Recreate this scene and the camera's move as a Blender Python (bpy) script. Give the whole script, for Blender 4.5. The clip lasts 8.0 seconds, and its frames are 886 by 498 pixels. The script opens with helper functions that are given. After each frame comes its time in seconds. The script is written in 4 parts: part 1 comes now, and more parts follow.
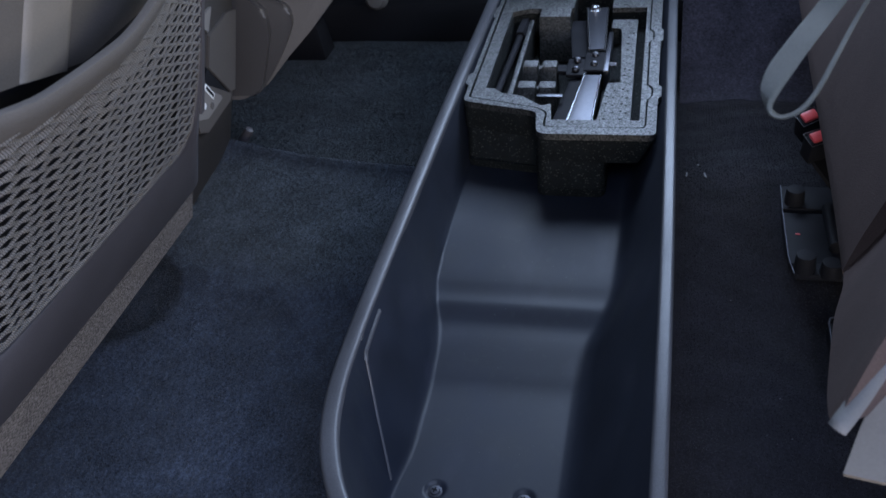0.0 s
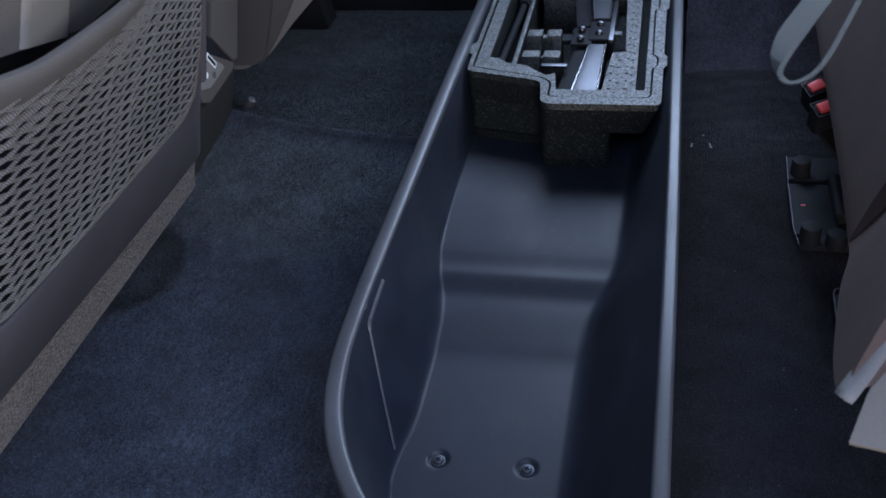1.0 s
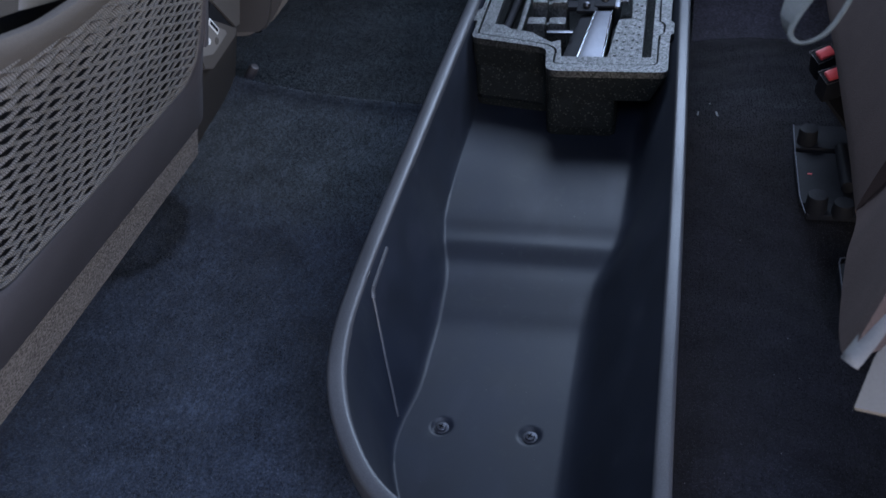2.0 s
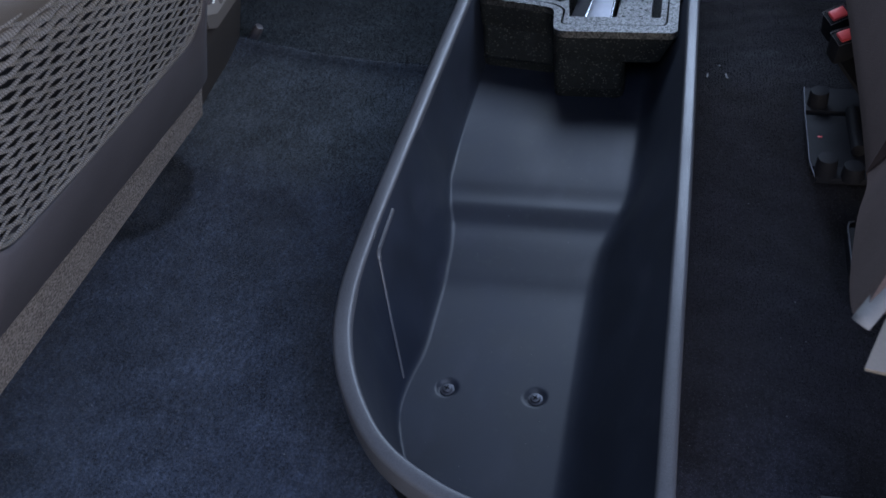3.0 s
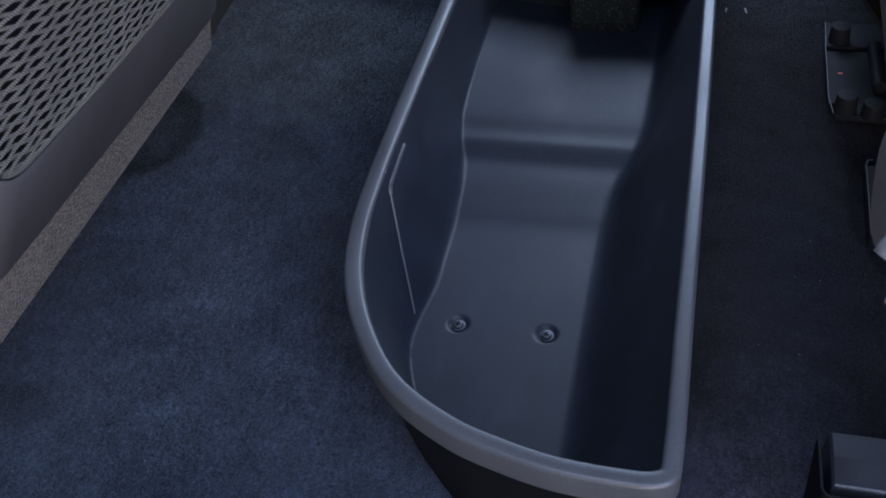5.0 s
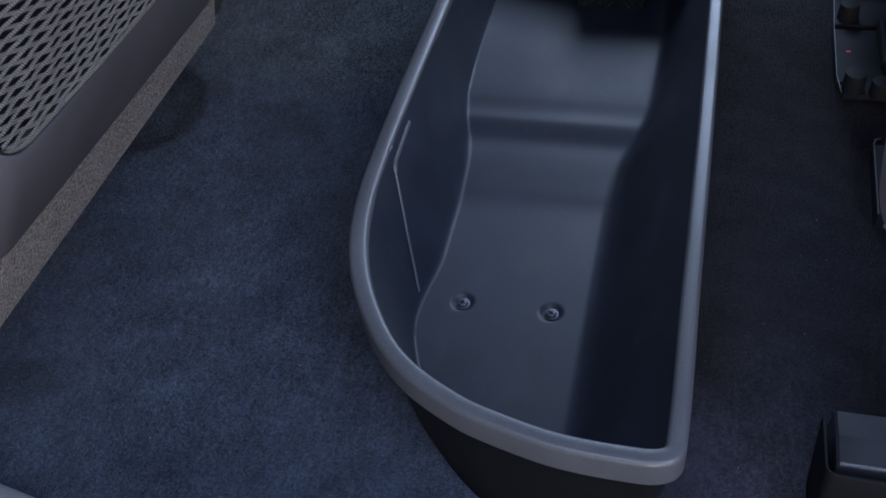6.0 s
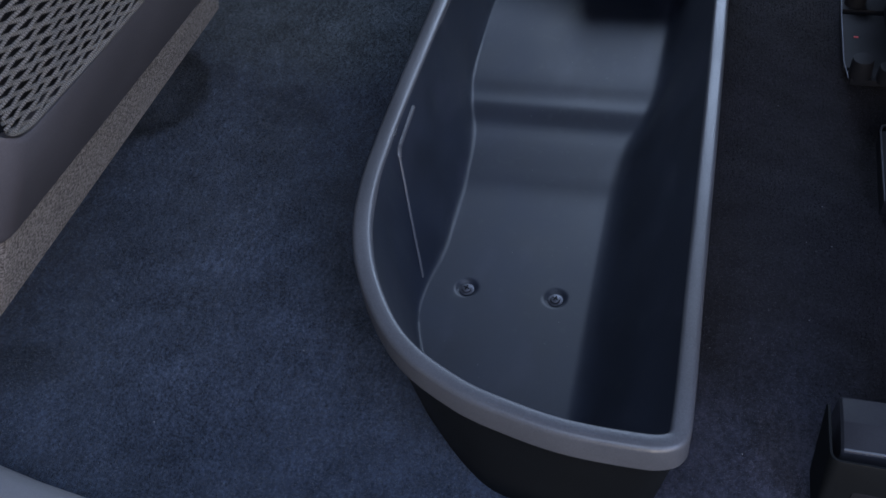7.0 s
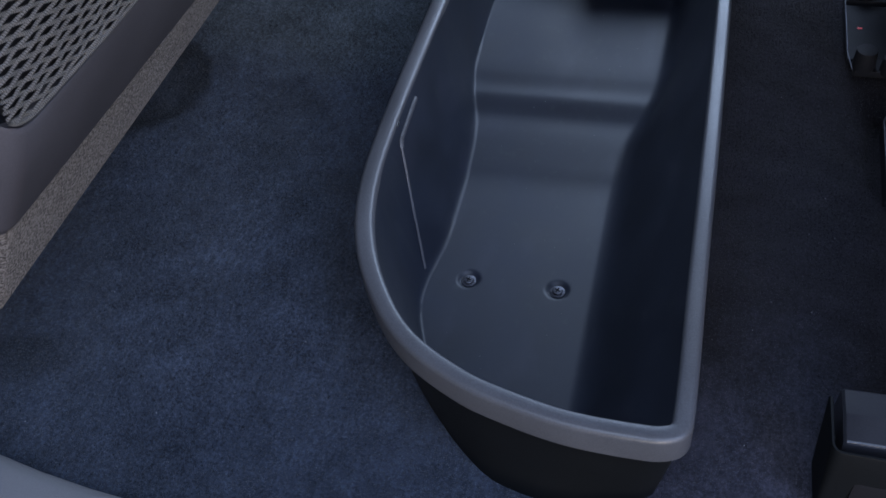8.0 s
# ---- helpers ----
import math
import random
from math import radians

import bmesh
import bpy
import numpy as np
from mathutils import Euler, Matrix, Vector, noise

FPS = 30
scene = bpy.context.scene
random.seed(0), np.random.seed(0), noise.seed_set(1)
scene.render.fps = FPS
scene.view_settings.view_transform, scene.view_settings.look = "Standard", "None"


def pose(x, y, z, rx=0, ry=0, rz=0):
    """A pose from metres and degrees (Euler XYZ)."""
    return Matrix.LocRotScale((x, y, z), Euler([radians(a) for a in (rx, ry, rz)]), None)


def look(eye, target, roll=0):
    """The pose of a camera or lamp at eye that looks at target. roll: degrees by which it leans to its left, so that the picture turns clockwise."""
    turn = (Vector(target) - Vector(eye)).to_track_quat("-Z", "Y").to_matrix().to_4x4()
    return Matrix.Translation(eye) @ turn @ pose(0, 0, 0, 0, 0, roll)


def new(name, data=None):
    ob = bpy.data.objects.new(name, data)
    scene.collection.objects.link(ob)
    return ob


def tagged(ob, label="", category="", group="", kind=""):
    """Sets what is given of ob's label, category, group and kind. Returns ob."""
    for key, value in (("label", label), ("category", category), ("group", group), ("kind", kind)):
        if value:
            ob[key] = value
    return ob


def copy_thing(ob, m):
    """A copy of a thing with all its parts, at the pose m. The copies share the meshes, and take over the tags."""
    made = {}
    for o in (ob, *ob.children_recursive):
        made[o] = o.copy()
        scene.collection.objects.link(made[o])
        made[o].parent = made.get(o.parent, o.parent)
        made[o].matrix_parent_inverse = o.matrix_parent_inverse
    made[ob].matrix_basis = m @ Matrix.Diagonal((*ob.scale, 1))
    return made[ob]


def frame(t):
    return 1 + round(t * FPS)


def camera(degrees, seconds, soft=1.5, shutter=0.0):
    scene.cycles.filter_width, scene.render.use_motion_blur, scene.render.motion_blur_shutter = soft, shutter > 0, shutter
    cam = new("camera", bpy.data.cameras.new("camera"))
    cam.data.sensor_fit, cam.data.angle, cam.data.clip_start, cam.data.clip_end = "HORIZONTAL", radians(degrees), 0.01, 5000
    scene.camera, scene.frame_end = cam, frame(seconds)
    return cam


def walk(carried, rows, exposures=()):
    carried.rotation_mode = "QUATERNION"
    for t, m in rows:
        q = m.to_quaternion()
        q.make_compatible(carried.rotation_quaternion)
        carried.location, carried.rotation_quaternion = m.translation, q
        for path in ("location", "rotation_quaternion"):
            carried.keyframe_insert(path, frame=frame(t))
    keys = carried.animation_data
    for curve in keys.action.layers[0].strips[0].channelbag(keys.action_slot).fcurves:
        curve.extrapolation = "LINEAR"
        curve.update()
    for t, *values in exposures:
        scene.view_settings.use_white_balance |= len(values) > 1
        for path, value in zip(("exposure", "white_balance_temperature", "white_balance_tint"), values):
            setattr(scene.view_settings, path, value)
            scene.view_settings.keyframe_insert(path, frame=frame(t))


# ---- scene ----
cam = camera(51.3, 8.0)
PATH = [
    (0, (0.076, 0.188, 0.74), (-0.371, 1.722, -0.463), -7.3),
    (0.5, (0.075, 0.189, 0.738), (-0.372, 1.705, -0.487), -7.4),
    (1, (0.074, 0.189, 0.736), (-0.375, 1.685, -0.513), -7.5),
    (1.5, (0.074, 0.189, 0.733), (-0.378, 1.666, -0.537), -7.6),
    (3, (0.071, 0.19, 0.725), (-0.387, 1.592, -0.625), -8.0),
    (3.5, (0.07, 0.19, 0.722), (-0.391, 1.566, -0.653), -8.1),
    (4, (0.069, 0.19, 0.72), (-0.394, 1.542, -0.68), -8.3),
    (4.5, (0.068, 0.19, 0.718), (-0.397, 1.519, -0.702), -8.5),
    (6, (0.066, 0.189, 0.712), (-0.404, 1.468, -0.752), -8.9),
    (6.5, (0.064, 0.19, 0.711), (-0.406, 1.455, -0.765), -8.9),
    (7, (0.065, 0.189, 0.709), (-0.409, 1.446, -0.772), -9.1),
    (7.5, (0.064, 0.189, 0.708), (-0.41, 1.438, -0.78), -9.1),
    (8, (0.064, 0.189, 0.708), (-0.411, 1.433, -0.785), -9.2),
]
walk(cam, [(t, look(eye, target, roll)) for t, eye, target, roll in PATH])

cam.data.dof.use_dof, cam.data.dof.focus_distance, cam.data.dof.aperture_fstop = True, 0.84, 14.0

# ---- world, sun, lights, exposure ----
world = bpy.data.worlds.new("sky")
scene.world = world
world.use_nodes = True
wn = world.node_tree.nodes
sky = wn.new("ShaderNodeTexSky")
sky.sky_type = "NISHITA"
sky.sun_disc = False
sky.sun_elevation, sky.sun_rotation = radians(62), radians(153)
world.node_tree.links.new(sky.outputs[0], wn["Background"].inputs[0])
wn["Background"].inputs[1].default_value = 0.05


def area(name, eye, target, w, h, watts, colour):
    la = bpy.data.lights.new(name, "AREA")
    la.shape, la.size, la.size_y, la.energy, la.color = "RECTANGLE", w, h, watts, colour
    ob = new(name, la)
    ob.matrix_world = look(eye, target)
    return ob


# a veiled sun high outside the open door
sun = bpy.data.lights.new("sun", "SUN")
sun.energy, sun.angle, sun.color = 0.3, radians(25), (0.98, 0.98, 1.0)
new("sun", sun).matrix_world = look((1.12, -0.32, 1.72), (-0.15, 0.80, 0.0))

# daylight in the window openings and the open doorway
area("far_window_light", (0.14, 1.83, 0.70), (-0.10, 0.7, 0.10), 0.80, 0.46, 20.5, (0.54, 0.70, 1.0))
area("rear_window_light", (0.73, 1.1, 0.86), (-0.4, 0.8, 0.4), 1.0, 0.32, 8.4, (0.97, 1.0, 0.88))
area("doorway_sky_light", (1.20, -0.25, 2.40), (-0.15, 0.80, 0.05), 0.6, 0.5, 33.0, (0.343, 0.545, 1.0))
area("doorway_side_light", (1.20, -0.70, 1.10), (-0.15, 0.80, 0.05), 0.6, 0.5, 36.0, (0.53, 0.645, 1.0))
area("doorway_near_light", (0.0, 0.05, 1.10), (0.16, 0.60, 0.0), 0.40, 0.40, 8.0, (0.56, 0.70, 1.0))
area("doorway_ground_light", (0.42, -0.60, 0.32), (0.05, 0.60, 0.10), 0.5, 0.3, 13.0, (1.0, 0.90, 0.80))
scene.view_settings.exposure = -0.45


# ---- materials ----
def material(name, colour, rough=0.6, grain=300.0, bump=0.15, var=0.25, blotch=6.0, metal=0.0, spec=0.5, speck=None, dist=0.001, sheen=0.0, kind="noise", tight=0.17, share=0.5, scuff=0.0):
    """A surface with fine grain, blotches and relief; speck: (colour, scale, share)."""
    m = bpy.data.materials.new(name)
    m.use_nodes = True
    n, l = m.node_tree.nodes, m.node_tree.links
    b = n["Principled BSDF"]
    b.inputs["Roughness"].default_value, b.inputs["Metallic"].default_value = rough, metal
    b.inputs["Specular IOR Level"].default_value = spec
    if sheen:
        b.inputs["Sheen Weight"].default_value = sheen
        b.inputs["Sheen Roughness"].default_value = 0.4
    co = n.new("ShaderNodeTexCoord")
    fine = n.new("ShaderNodeTexNoise")
    fine.inputs["Scale"].default_value, fine.inputs["Detail"].default_value = grain, 4
    big = n.new("ShaderNodeTexNoise")
    big.inputs["Scale"].default_value, big.inputs["Detail"].default_value = blotch, 5
    for t in (fine, big):
        l.new(co.outputs["Object"], t.inputs["Vector"])
    mixf = n.new("ShaderNodeMix")
    mixf.inputs["Factor"].default_value = share
    l.new(big.outputs[0], mixf.inputs["A"])
    l.new(fine.outputs[0], mixf.inputs["B"])
    ramp = n.new("ShaderNodeValToRGB")
    ramp.color_ramp.elements[0].position, ramp.color_ramp.elements[1].position = 0.5 - tight, 0.5 + tight
    ramp.color_ramp.elements[0].color = (*[c * (1 - var) for c in colour], 1)
    ramp.color_ramp.elements[1].color = (*[min(1, c * (1 + var)) for c in colour], 1)
    l.new(mixf.outputs["Result"], ramp.inputs[0])
    if scuff:
        rr = n.new("ShaderNodeMapRange")
        rr.inputs["From Min"].default_value, rr.inputs["From Max"].default_value = 0.3, 0.7
        rr.inputs["To Min"].default_value, rr.inputs["To Max"].default_value = rough - scuff, rough + scuff
        l.new(big.outputs[0], rr.inputs["Value"])
        l.new(rr.outputs[0], b.inputs["Roughness"])
    out = ramp.outputs[0]
    if speck:
        vor = n.new("ShaderNodeTexVoronoi")
        vor.inputs["Scale"].default_value = speck[1]
        l.new(co.outputs["Object"], vor.inputs["Vector"])
        sep = n.new("ShaderNodeSeparateColor")
        l.new(vor.outputs["Color"], sep.inputs[0])
        gt = n.new("ShaderNodeMath")
        gt.operation = "GREATER_THAN"
        gt.inputs[1].default_value = 1 - speck[2]
        l.new(sep.outputs[0], gt.inputs[0])
        mx = n.new("ShaderNodeMix")
        mx.data_type = "RGBA"
        mx.inputs["B"].default_value = (*speck[0], 1)
        l.new(gt.outputs[0], mx.inputs["Factor"])
        l.new(out, mx.inputs["A"])
        out = mx.outputs["Result"]
    l.new(out, b.inputs["Base Color"])
    bp = n.new("ShaderNodeBump")
    bp.inputs["Strength"].default_value, bp.inputs["Distance"].default_value = bump, dist
    if kind == "cells":
        cell = n.new("ShaderNodeTexVoronoi")
        cell.inputs["Scale"].default_value = grain
        l.new(co.outputs["Object"], cell.inputs["Vector"])
        l.new(cell.outputs["Distance"], bp.inputs["Height"])
        bp.invert = True
    else:
        l.new(fine.outputs[0], bp.inputs["Height"])
    l.new(bp.outputs[0], b.inputs["Normal"])
    return m


def carpet_material(name, patches, colour=(0.0264, 0.0328, 0.0478)):
    """Short cut pile; patches: middle, half sizes, turn and stops of tone across patches of brushed pile and painted
    light.
    """
    m = material(name, colour, 0.95, 320, 0.25, 0.42, 24, spec=0.1, dist=0.002, sheen=0.3, tight=0.13, share=0.70)
    n, l = m.node_tree.nodes, m.node_tree.links
    b = n["Principled BSDF"]
    out = b.inputs["Base Color"].links[0].from_socket
    co = n.new("ShaderNodeTexCoord")
    wob = n.new("ShaderNodeTexNoise")
    wob.inputs["Scale"].default_value = 16
    wob.inputs["Detail"].default_value = 4
    l.new(co.outputs["Object"], wob.inputs["Vector"])
    add = n.new("ShaderNodeVectorMath")
    add.operation = "MULTIPLY_ADD"
    add.inputs[1].default_value = (0.06, 0.06, 0)
    l.new(wob.outputs["Color"], add.inputs[0])
    l.new(co.outputs["Object"], add.inputs[2])
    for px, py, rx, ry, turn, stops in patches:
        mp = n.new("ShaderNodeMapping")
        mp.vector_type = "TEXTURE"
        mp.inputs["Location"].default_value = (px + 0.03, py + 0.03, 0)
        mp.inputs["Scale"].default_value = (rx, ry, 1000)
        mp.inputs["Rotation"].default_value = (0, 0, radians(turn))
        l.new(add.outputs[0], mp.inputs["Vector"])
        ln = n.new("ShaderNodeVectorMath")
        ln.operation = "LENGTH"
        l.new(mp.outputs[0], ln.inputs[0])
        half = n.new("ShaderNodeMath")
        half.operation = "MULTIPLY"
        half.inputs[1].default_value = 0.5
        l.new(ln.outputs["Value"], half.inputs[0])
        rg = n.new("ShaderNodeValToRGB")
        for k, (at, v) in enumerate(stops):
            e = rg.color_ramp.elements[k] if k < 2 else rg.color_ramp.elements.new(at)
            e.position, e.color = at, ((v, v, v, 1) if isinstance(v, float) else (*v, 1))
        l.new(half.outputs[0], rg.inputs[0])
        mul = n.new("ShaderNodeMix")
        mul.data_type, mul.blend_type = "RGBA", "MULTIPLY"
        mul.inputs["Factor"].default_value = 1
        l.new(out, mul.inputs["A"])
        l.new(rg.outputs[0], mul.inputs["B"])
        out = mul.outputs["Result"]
    # tufts combed askew
    comb = n.new("ShaderNodeMapping")
    comb.inputs["Rotation"].default_value = (0, 0, radians(24))
    comb.inputs["Scale"].default_value = (1, 0.42, 1)
    l.new(co.outputs["Object"], comb.inputs["Vector"])
    tuft = n.new("ShaderNodeTexNoise")
    tuft.inputs["Scale"].default_value, tuft.inputs["Detail"].default_value = 170, 3
    l.new(comb.outputs[0], tuft.inputs["Vector"])
    shade = n.new("ShaderNodeMapRange")
    shade.inputs["From Min"].default_value, shade.inputs["From Max"].default_value = 0.32, 0.68
    shade.inputs["To Min"].default_value, shade.inputs["To Max"].default_value = 0.80, 1.20
    l.new(tuft.outputs[0], shade.inputs["Value"])
    mul1 = n.new("ShaderNodeMix")
    mul1.data_type, mul1.blend_type = "RGBA", "MULTIPLY"
    mul1.inputs["Factor"].default_value = 1
    l.new(out, mul1.inputs["A"])
    l.new(shade.outputs[0], mul1.inputs["B"])
    out = mul1.outputs["Result"]
    nap = n.new("ShaderNodeTexNoise")
    nap.inputs["Scale"].default_value, nap.inputs["Detail"].default_value, nap.inputs["Roughness"].default_value = 11, 5, 0.6
    l.new(co.outputs["Object"], nap.inputs["Vector"])
    brushed = n.new("ShaderNodeMapRange")
    brushed.inputs["From Min"].default_value, brushed.inputs["From Max"].default_value = 0.36, 0.64
    brushed.inputs["To Min"].default_value, brushed.inputs["To Max"].default_value = 0.80, 1.16
    l.new(nap.outputs[0], brushed.inputs["Value"])
    mul0 = n.new("ShaderNodeMix")
    mul0.data_type, mul0.blend_type = "RGBA", "MULTIPLY"
    mul0.inputs["Factor"].default_value = 1
    l.new(out, mul0.inputs["A"])
    l.new(brushed.outputs[0], mul0.inputs["B"])
    out = mul0.outputs["Result"]
    isl = n.new("ShaderNodeNewGeometry")
    tone = n.new("ShaderNodeMapRange")
    tone.inputs["To Min"].default_value, tone.inputs["To Max"].default_value = 0.34, 1.85
    l.new(isl.outputs["Random Per Island"], tone.inputs["Value"])
    mul2 = n.new("ShaderNodeMix")
    mul2.data_type, mul2.blend_type = "RGBA", "MULTIPLY"
    mul2.inputs["Factor"].default_value = 1
    l.new(out, mul2.inputs["A"])
    l.new(tone.outputs[0], mul2.inputs["B"])
    l.new(mul2.outputs["Result"], b.inputs["Base Color"])
    return m


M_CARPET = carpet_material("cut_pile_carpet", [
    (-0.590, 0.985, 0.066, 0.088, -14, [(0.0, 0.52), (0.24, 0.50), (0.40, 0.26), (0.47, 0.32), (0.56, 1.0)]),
    # paler, greyer hump: light on its slope put into the colour
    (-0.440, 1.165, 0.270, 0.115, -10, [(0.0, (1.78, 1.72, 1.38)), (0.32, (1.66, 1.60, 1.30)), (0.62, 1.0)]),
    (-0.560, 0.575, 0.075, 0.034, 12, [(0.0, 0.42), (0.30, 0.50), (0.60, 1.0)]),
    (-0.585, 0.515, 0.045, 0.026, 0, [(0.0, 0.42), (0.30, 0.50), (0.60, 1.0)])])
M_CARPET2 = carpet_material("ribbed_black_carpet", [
    # paler pool beside the bin: doorway daylight painted into the pile's colour
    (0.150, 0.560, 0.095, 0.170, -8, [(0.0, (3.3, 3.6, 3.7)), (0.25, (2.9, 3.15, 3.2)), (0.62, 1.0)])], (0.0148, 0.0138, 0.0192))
# same carpet in a darker tone: shade beyond the crest put into the colour
M_FRONT = carpet_material("shaded_front_carpet", [], (0.0245, 0.0300, 0.0350))
M_BIN = material("moulded_black_plastic", (0.0050, 0.0080, 0.0168), 0.56, 900, 0.12, 0.34, 16, dist=0.0006, spec=0.54, scuff=0.04, share=0.35)
# dusty smears and upright scuffs on the bin's plastic
bn, bl = M_BIN.node_tree.nodes, M_BIN.node_tree.links
bb = bn["Principled BSDF"]
tone = bb.inputs["Base Color"].links[0].from_socket
for stretch, size, start, dust, most in (((1, 0.55, 1), 26, 0.55, (0.021, 0.023, 0.038), 0.40), ((9, 9, 0.5), 9, 0.60, (0.024, 0.030, 0.033), 0.36)):
    turned = bn.new("ShaderNodeMapping")
    turned.inputs["Scale"].default_value = stretch
    turned.inputs["Rotation"].default_value = (0, 0, radians(18))
    bl.new(bn["Texture Coordinate"].outputs["Object"], turned.inputs["Vector"])
    smear = bn.new("ShaderNodeTexNoise")
    smear.inputs["Scale"].default_value, smear.inputs["Detail"].default_value = size, 6
    bl.new(turned.outputs[0], smear.inputs["Vector"])
    cover = bn.new("ShaderNodeMapRange")
    cover.inputs["From Min"].default_value, cover.inputs["From Max"].default_value = start, start + 0.16
    cover.inputs["To Max"].default_value = most
    bl.new(smear.outputs[0], cover.inputs["Value"])
    film_of_dust = bn.new("ShaderNodeMix")
    film_of_dust.data_type = "RGBA"
    film_of_dust.inputs["B"].default_value = (*dust, 1)
    bl.new(cover.outputs[0], film_of_dust.inputs["Factor"])
    bl.new(tone, film_of_dust.inputs["A"])
    tone = film_of_dust.outputs["Result"]
bl.new(tone, bb.inputs["Base Color"])
M_RIM = material("worn_black_plastic", (0.060, 0.061, 0.068), 0.40, 900, 0.25, 0.30, 9, dist=0.0006, spec=0.45, scuff=0.08)
M_LATCH = material("worn_latch_plastic", (0.020, 0.0205, 0.025), 0.36, 900, 0.12, 0.4, 12, dist=0.0006, spec=0.5, scuff=0.10)
M_SILL = material("grey_sill_plastic", (0.15, 0.15, 0.16), 0.5, 900, 0.12, 0.15, 5, dist=0.0006)
M_TRIM = material("dark_trim_plastic", (0.056, 0.051, 0.057), 0.5, 700, 0.12, 0.22, 7, dist=0.0006)
M_BLACK = material("black_painted_metal", (0.013, 0.0132, 0.016), 0.6, 500, 0.15, 0.3, 20, dist=0.0005, spec=0.10)
M_FOAM = material("grey_bead_foam", (0.0058, 0.0066, 0.0060), 0.46, 760, 0.55, 0.5, 60, spec=0.5, speck=((0.060, 0.060, 0.052), 520, 0.030), dist=0.0013, kind="cells")
fn, fl = M_FOAM.node_tree.nodes, M_FOAM.node_tree.links
fb = fn["Principled BSDF"]
# each bead has a skin of its own gloss
bead = fn.new("ShaderNodeTexVoronoi")
bead.inputs["Scale"].default_value = 430
fl.new(fn["Texture Coordinate"].outputs["Object"], bead.inputs["Vector"])
bead_part = fn.new("ShaderNodeSeparateColor")
fl.new(bead.outputs["Color"], bead_part.inputs[0])
skin = fn.new("ShaderNodeMapRange")
skin.inputs["To Min"].default_value, skin.inputs["To Max"].default_value = 0.05, 1.0
fl.new(bead_part.outputs[1], skin.inputs["Value"])
fl.new(skin.outputs[0], fb.inputs["Coat Weight"])
fb.inputs["Coat Roughness"].default_value, fb.inputs["Coat IOR"].default_value = 0.33, 2.1
fl.new(fb.inputs["Normal"].links[0].from_socket, fb.inputs["Coat Normal"])
M_WALL = material("open_bead_foam", (0.0068, 0.0084, 0.0088), 0.72, 640, 0.5, 0.5, 60, spec=0.22, speck=((0.050, 0.052, 0.046), 640, 0.06), dist=0.0013, kind="cells")
M_FELT = material("brown_grey_felt", (0.160, 0.143, 0.136), 0.95, 420, 0.9, 0.62, 18, spec=0.1, dist=0.002, tight=0.11, share=0.9, speck=((0.30, 0.275, 0.26), 620, 0.07))
M_CORD = material("grey_brown_cord", (0.112, 0.102, 0.096), 0.85, 1500, 0.4, 0.2, 12, spec=0.15)
cn, cl = M_CORD.node_tree.nodes, M_CORD.node_tree.links
twist = cn.new("ShaderNodeAttribute")
twist.attribute_name = "twist"
wave = cn.new("ShaderNodeMath")
wave.operation = "PINGPONG"
wave.inputs[1].default_value = 0.5
cl.new(twist.outputs["Fac"], wave.inputs[0])
ply = cn.new("ShaderNodeMapRange")
ply.inputs["From Max"].default_value = 0.35
ply.inputs["To Min"].default_value, ply.inputs["To Max"].default_value = 0.28, 1.32
cl.new(wave.outputs[0], ply.inputs["Value"])
cm = cn.new("ShaderNodeMix")
cm.data_type, cm.blend_type = "RGBA", "MULTIPLY"
cm.inputs["Factor"].default_value = 1
cb = cn["Principled BSDF"]
cl.new(cb.inputs["Base Color"].links[0].from_socket, cm.inputs["A"])
cl.new(ply.outputs[0], cm.inputs["B"])
cl.new(cm.outputs["Result"], cb.inputs["Base Color"])
cbump = cb.inputs["Normal"].links[0].from_node
cl.new(wave.outputs[0], cbump.inputs["Height"])
cbump.inputs["Strength"].default_value, cbump.inputs["Distance"].default_value = 0.8, 0.0012
M_HEM = material("grey_brown_cloth", (0.095, 0.086, 0.081), 0.9, 1200, 0.4, 0.15, 10, spec=0.15)
M_SHELL = material("charcoal_cloth", (0.070, 0.061, 0.056), 0.85, 900, 0.4, 0.2, 8, spec=0.2)
M_PAD = material("taupe_cloth", (0.090, 0.079, 0.072), 0.9, 900, 0.4, 0.2, 8, spec=0.15)
M_BEIGE = material("beige_vinyl", (0.160, 0.140, 0.122), 0.6, 600, 0.3, 0.1, 8)
M_BROWN = material("taupe_plastic", (0.165, 0.150, 0.139), 0.5, 700, 0.15, 0.12, 6)
M_LOWER = material("dark_brown_plastic", (0.034, 0.029, 0.026), 0.5, 700, 0.15, 0.15, 6)
M_RECESS = material("grey_brown_plastic", (0.074, 0.064, 0.058), 0.5, 700, 0.15, 0.12, 6)
M_CONSOLE = material("grey_console_plastic", (0.080, 0.074, 0.073), 0.40, 700, 0.15, 0.12, 6)
M_SEAT = material("dark_seat_cloth", (0.0660, 0.0462, 0.0415), 0.9, 700, 0.5, 0.25, 10, spec=0.15)
M_EDGE = material("light_grey_vinyl", (0.105, 0.100, 0.098), 0.8, 600, 0.2, 0.1, 14)
M_FLAP = material("grey_flap_vinyl", (0.165, 0.142, 0.122), 0.8, 600, 0.2, 0.1, 14)
M_STRAP = material("light_grey_webbing", (0.046, 0.049, 0.047), 0.8, 1400, 0.5, 0.15, 20)
M_STEEL = material("satin_steel", (0.125, 0.127, 0.143), 0.36, 300, 0.08, 0.12, 15, metal=1.0)
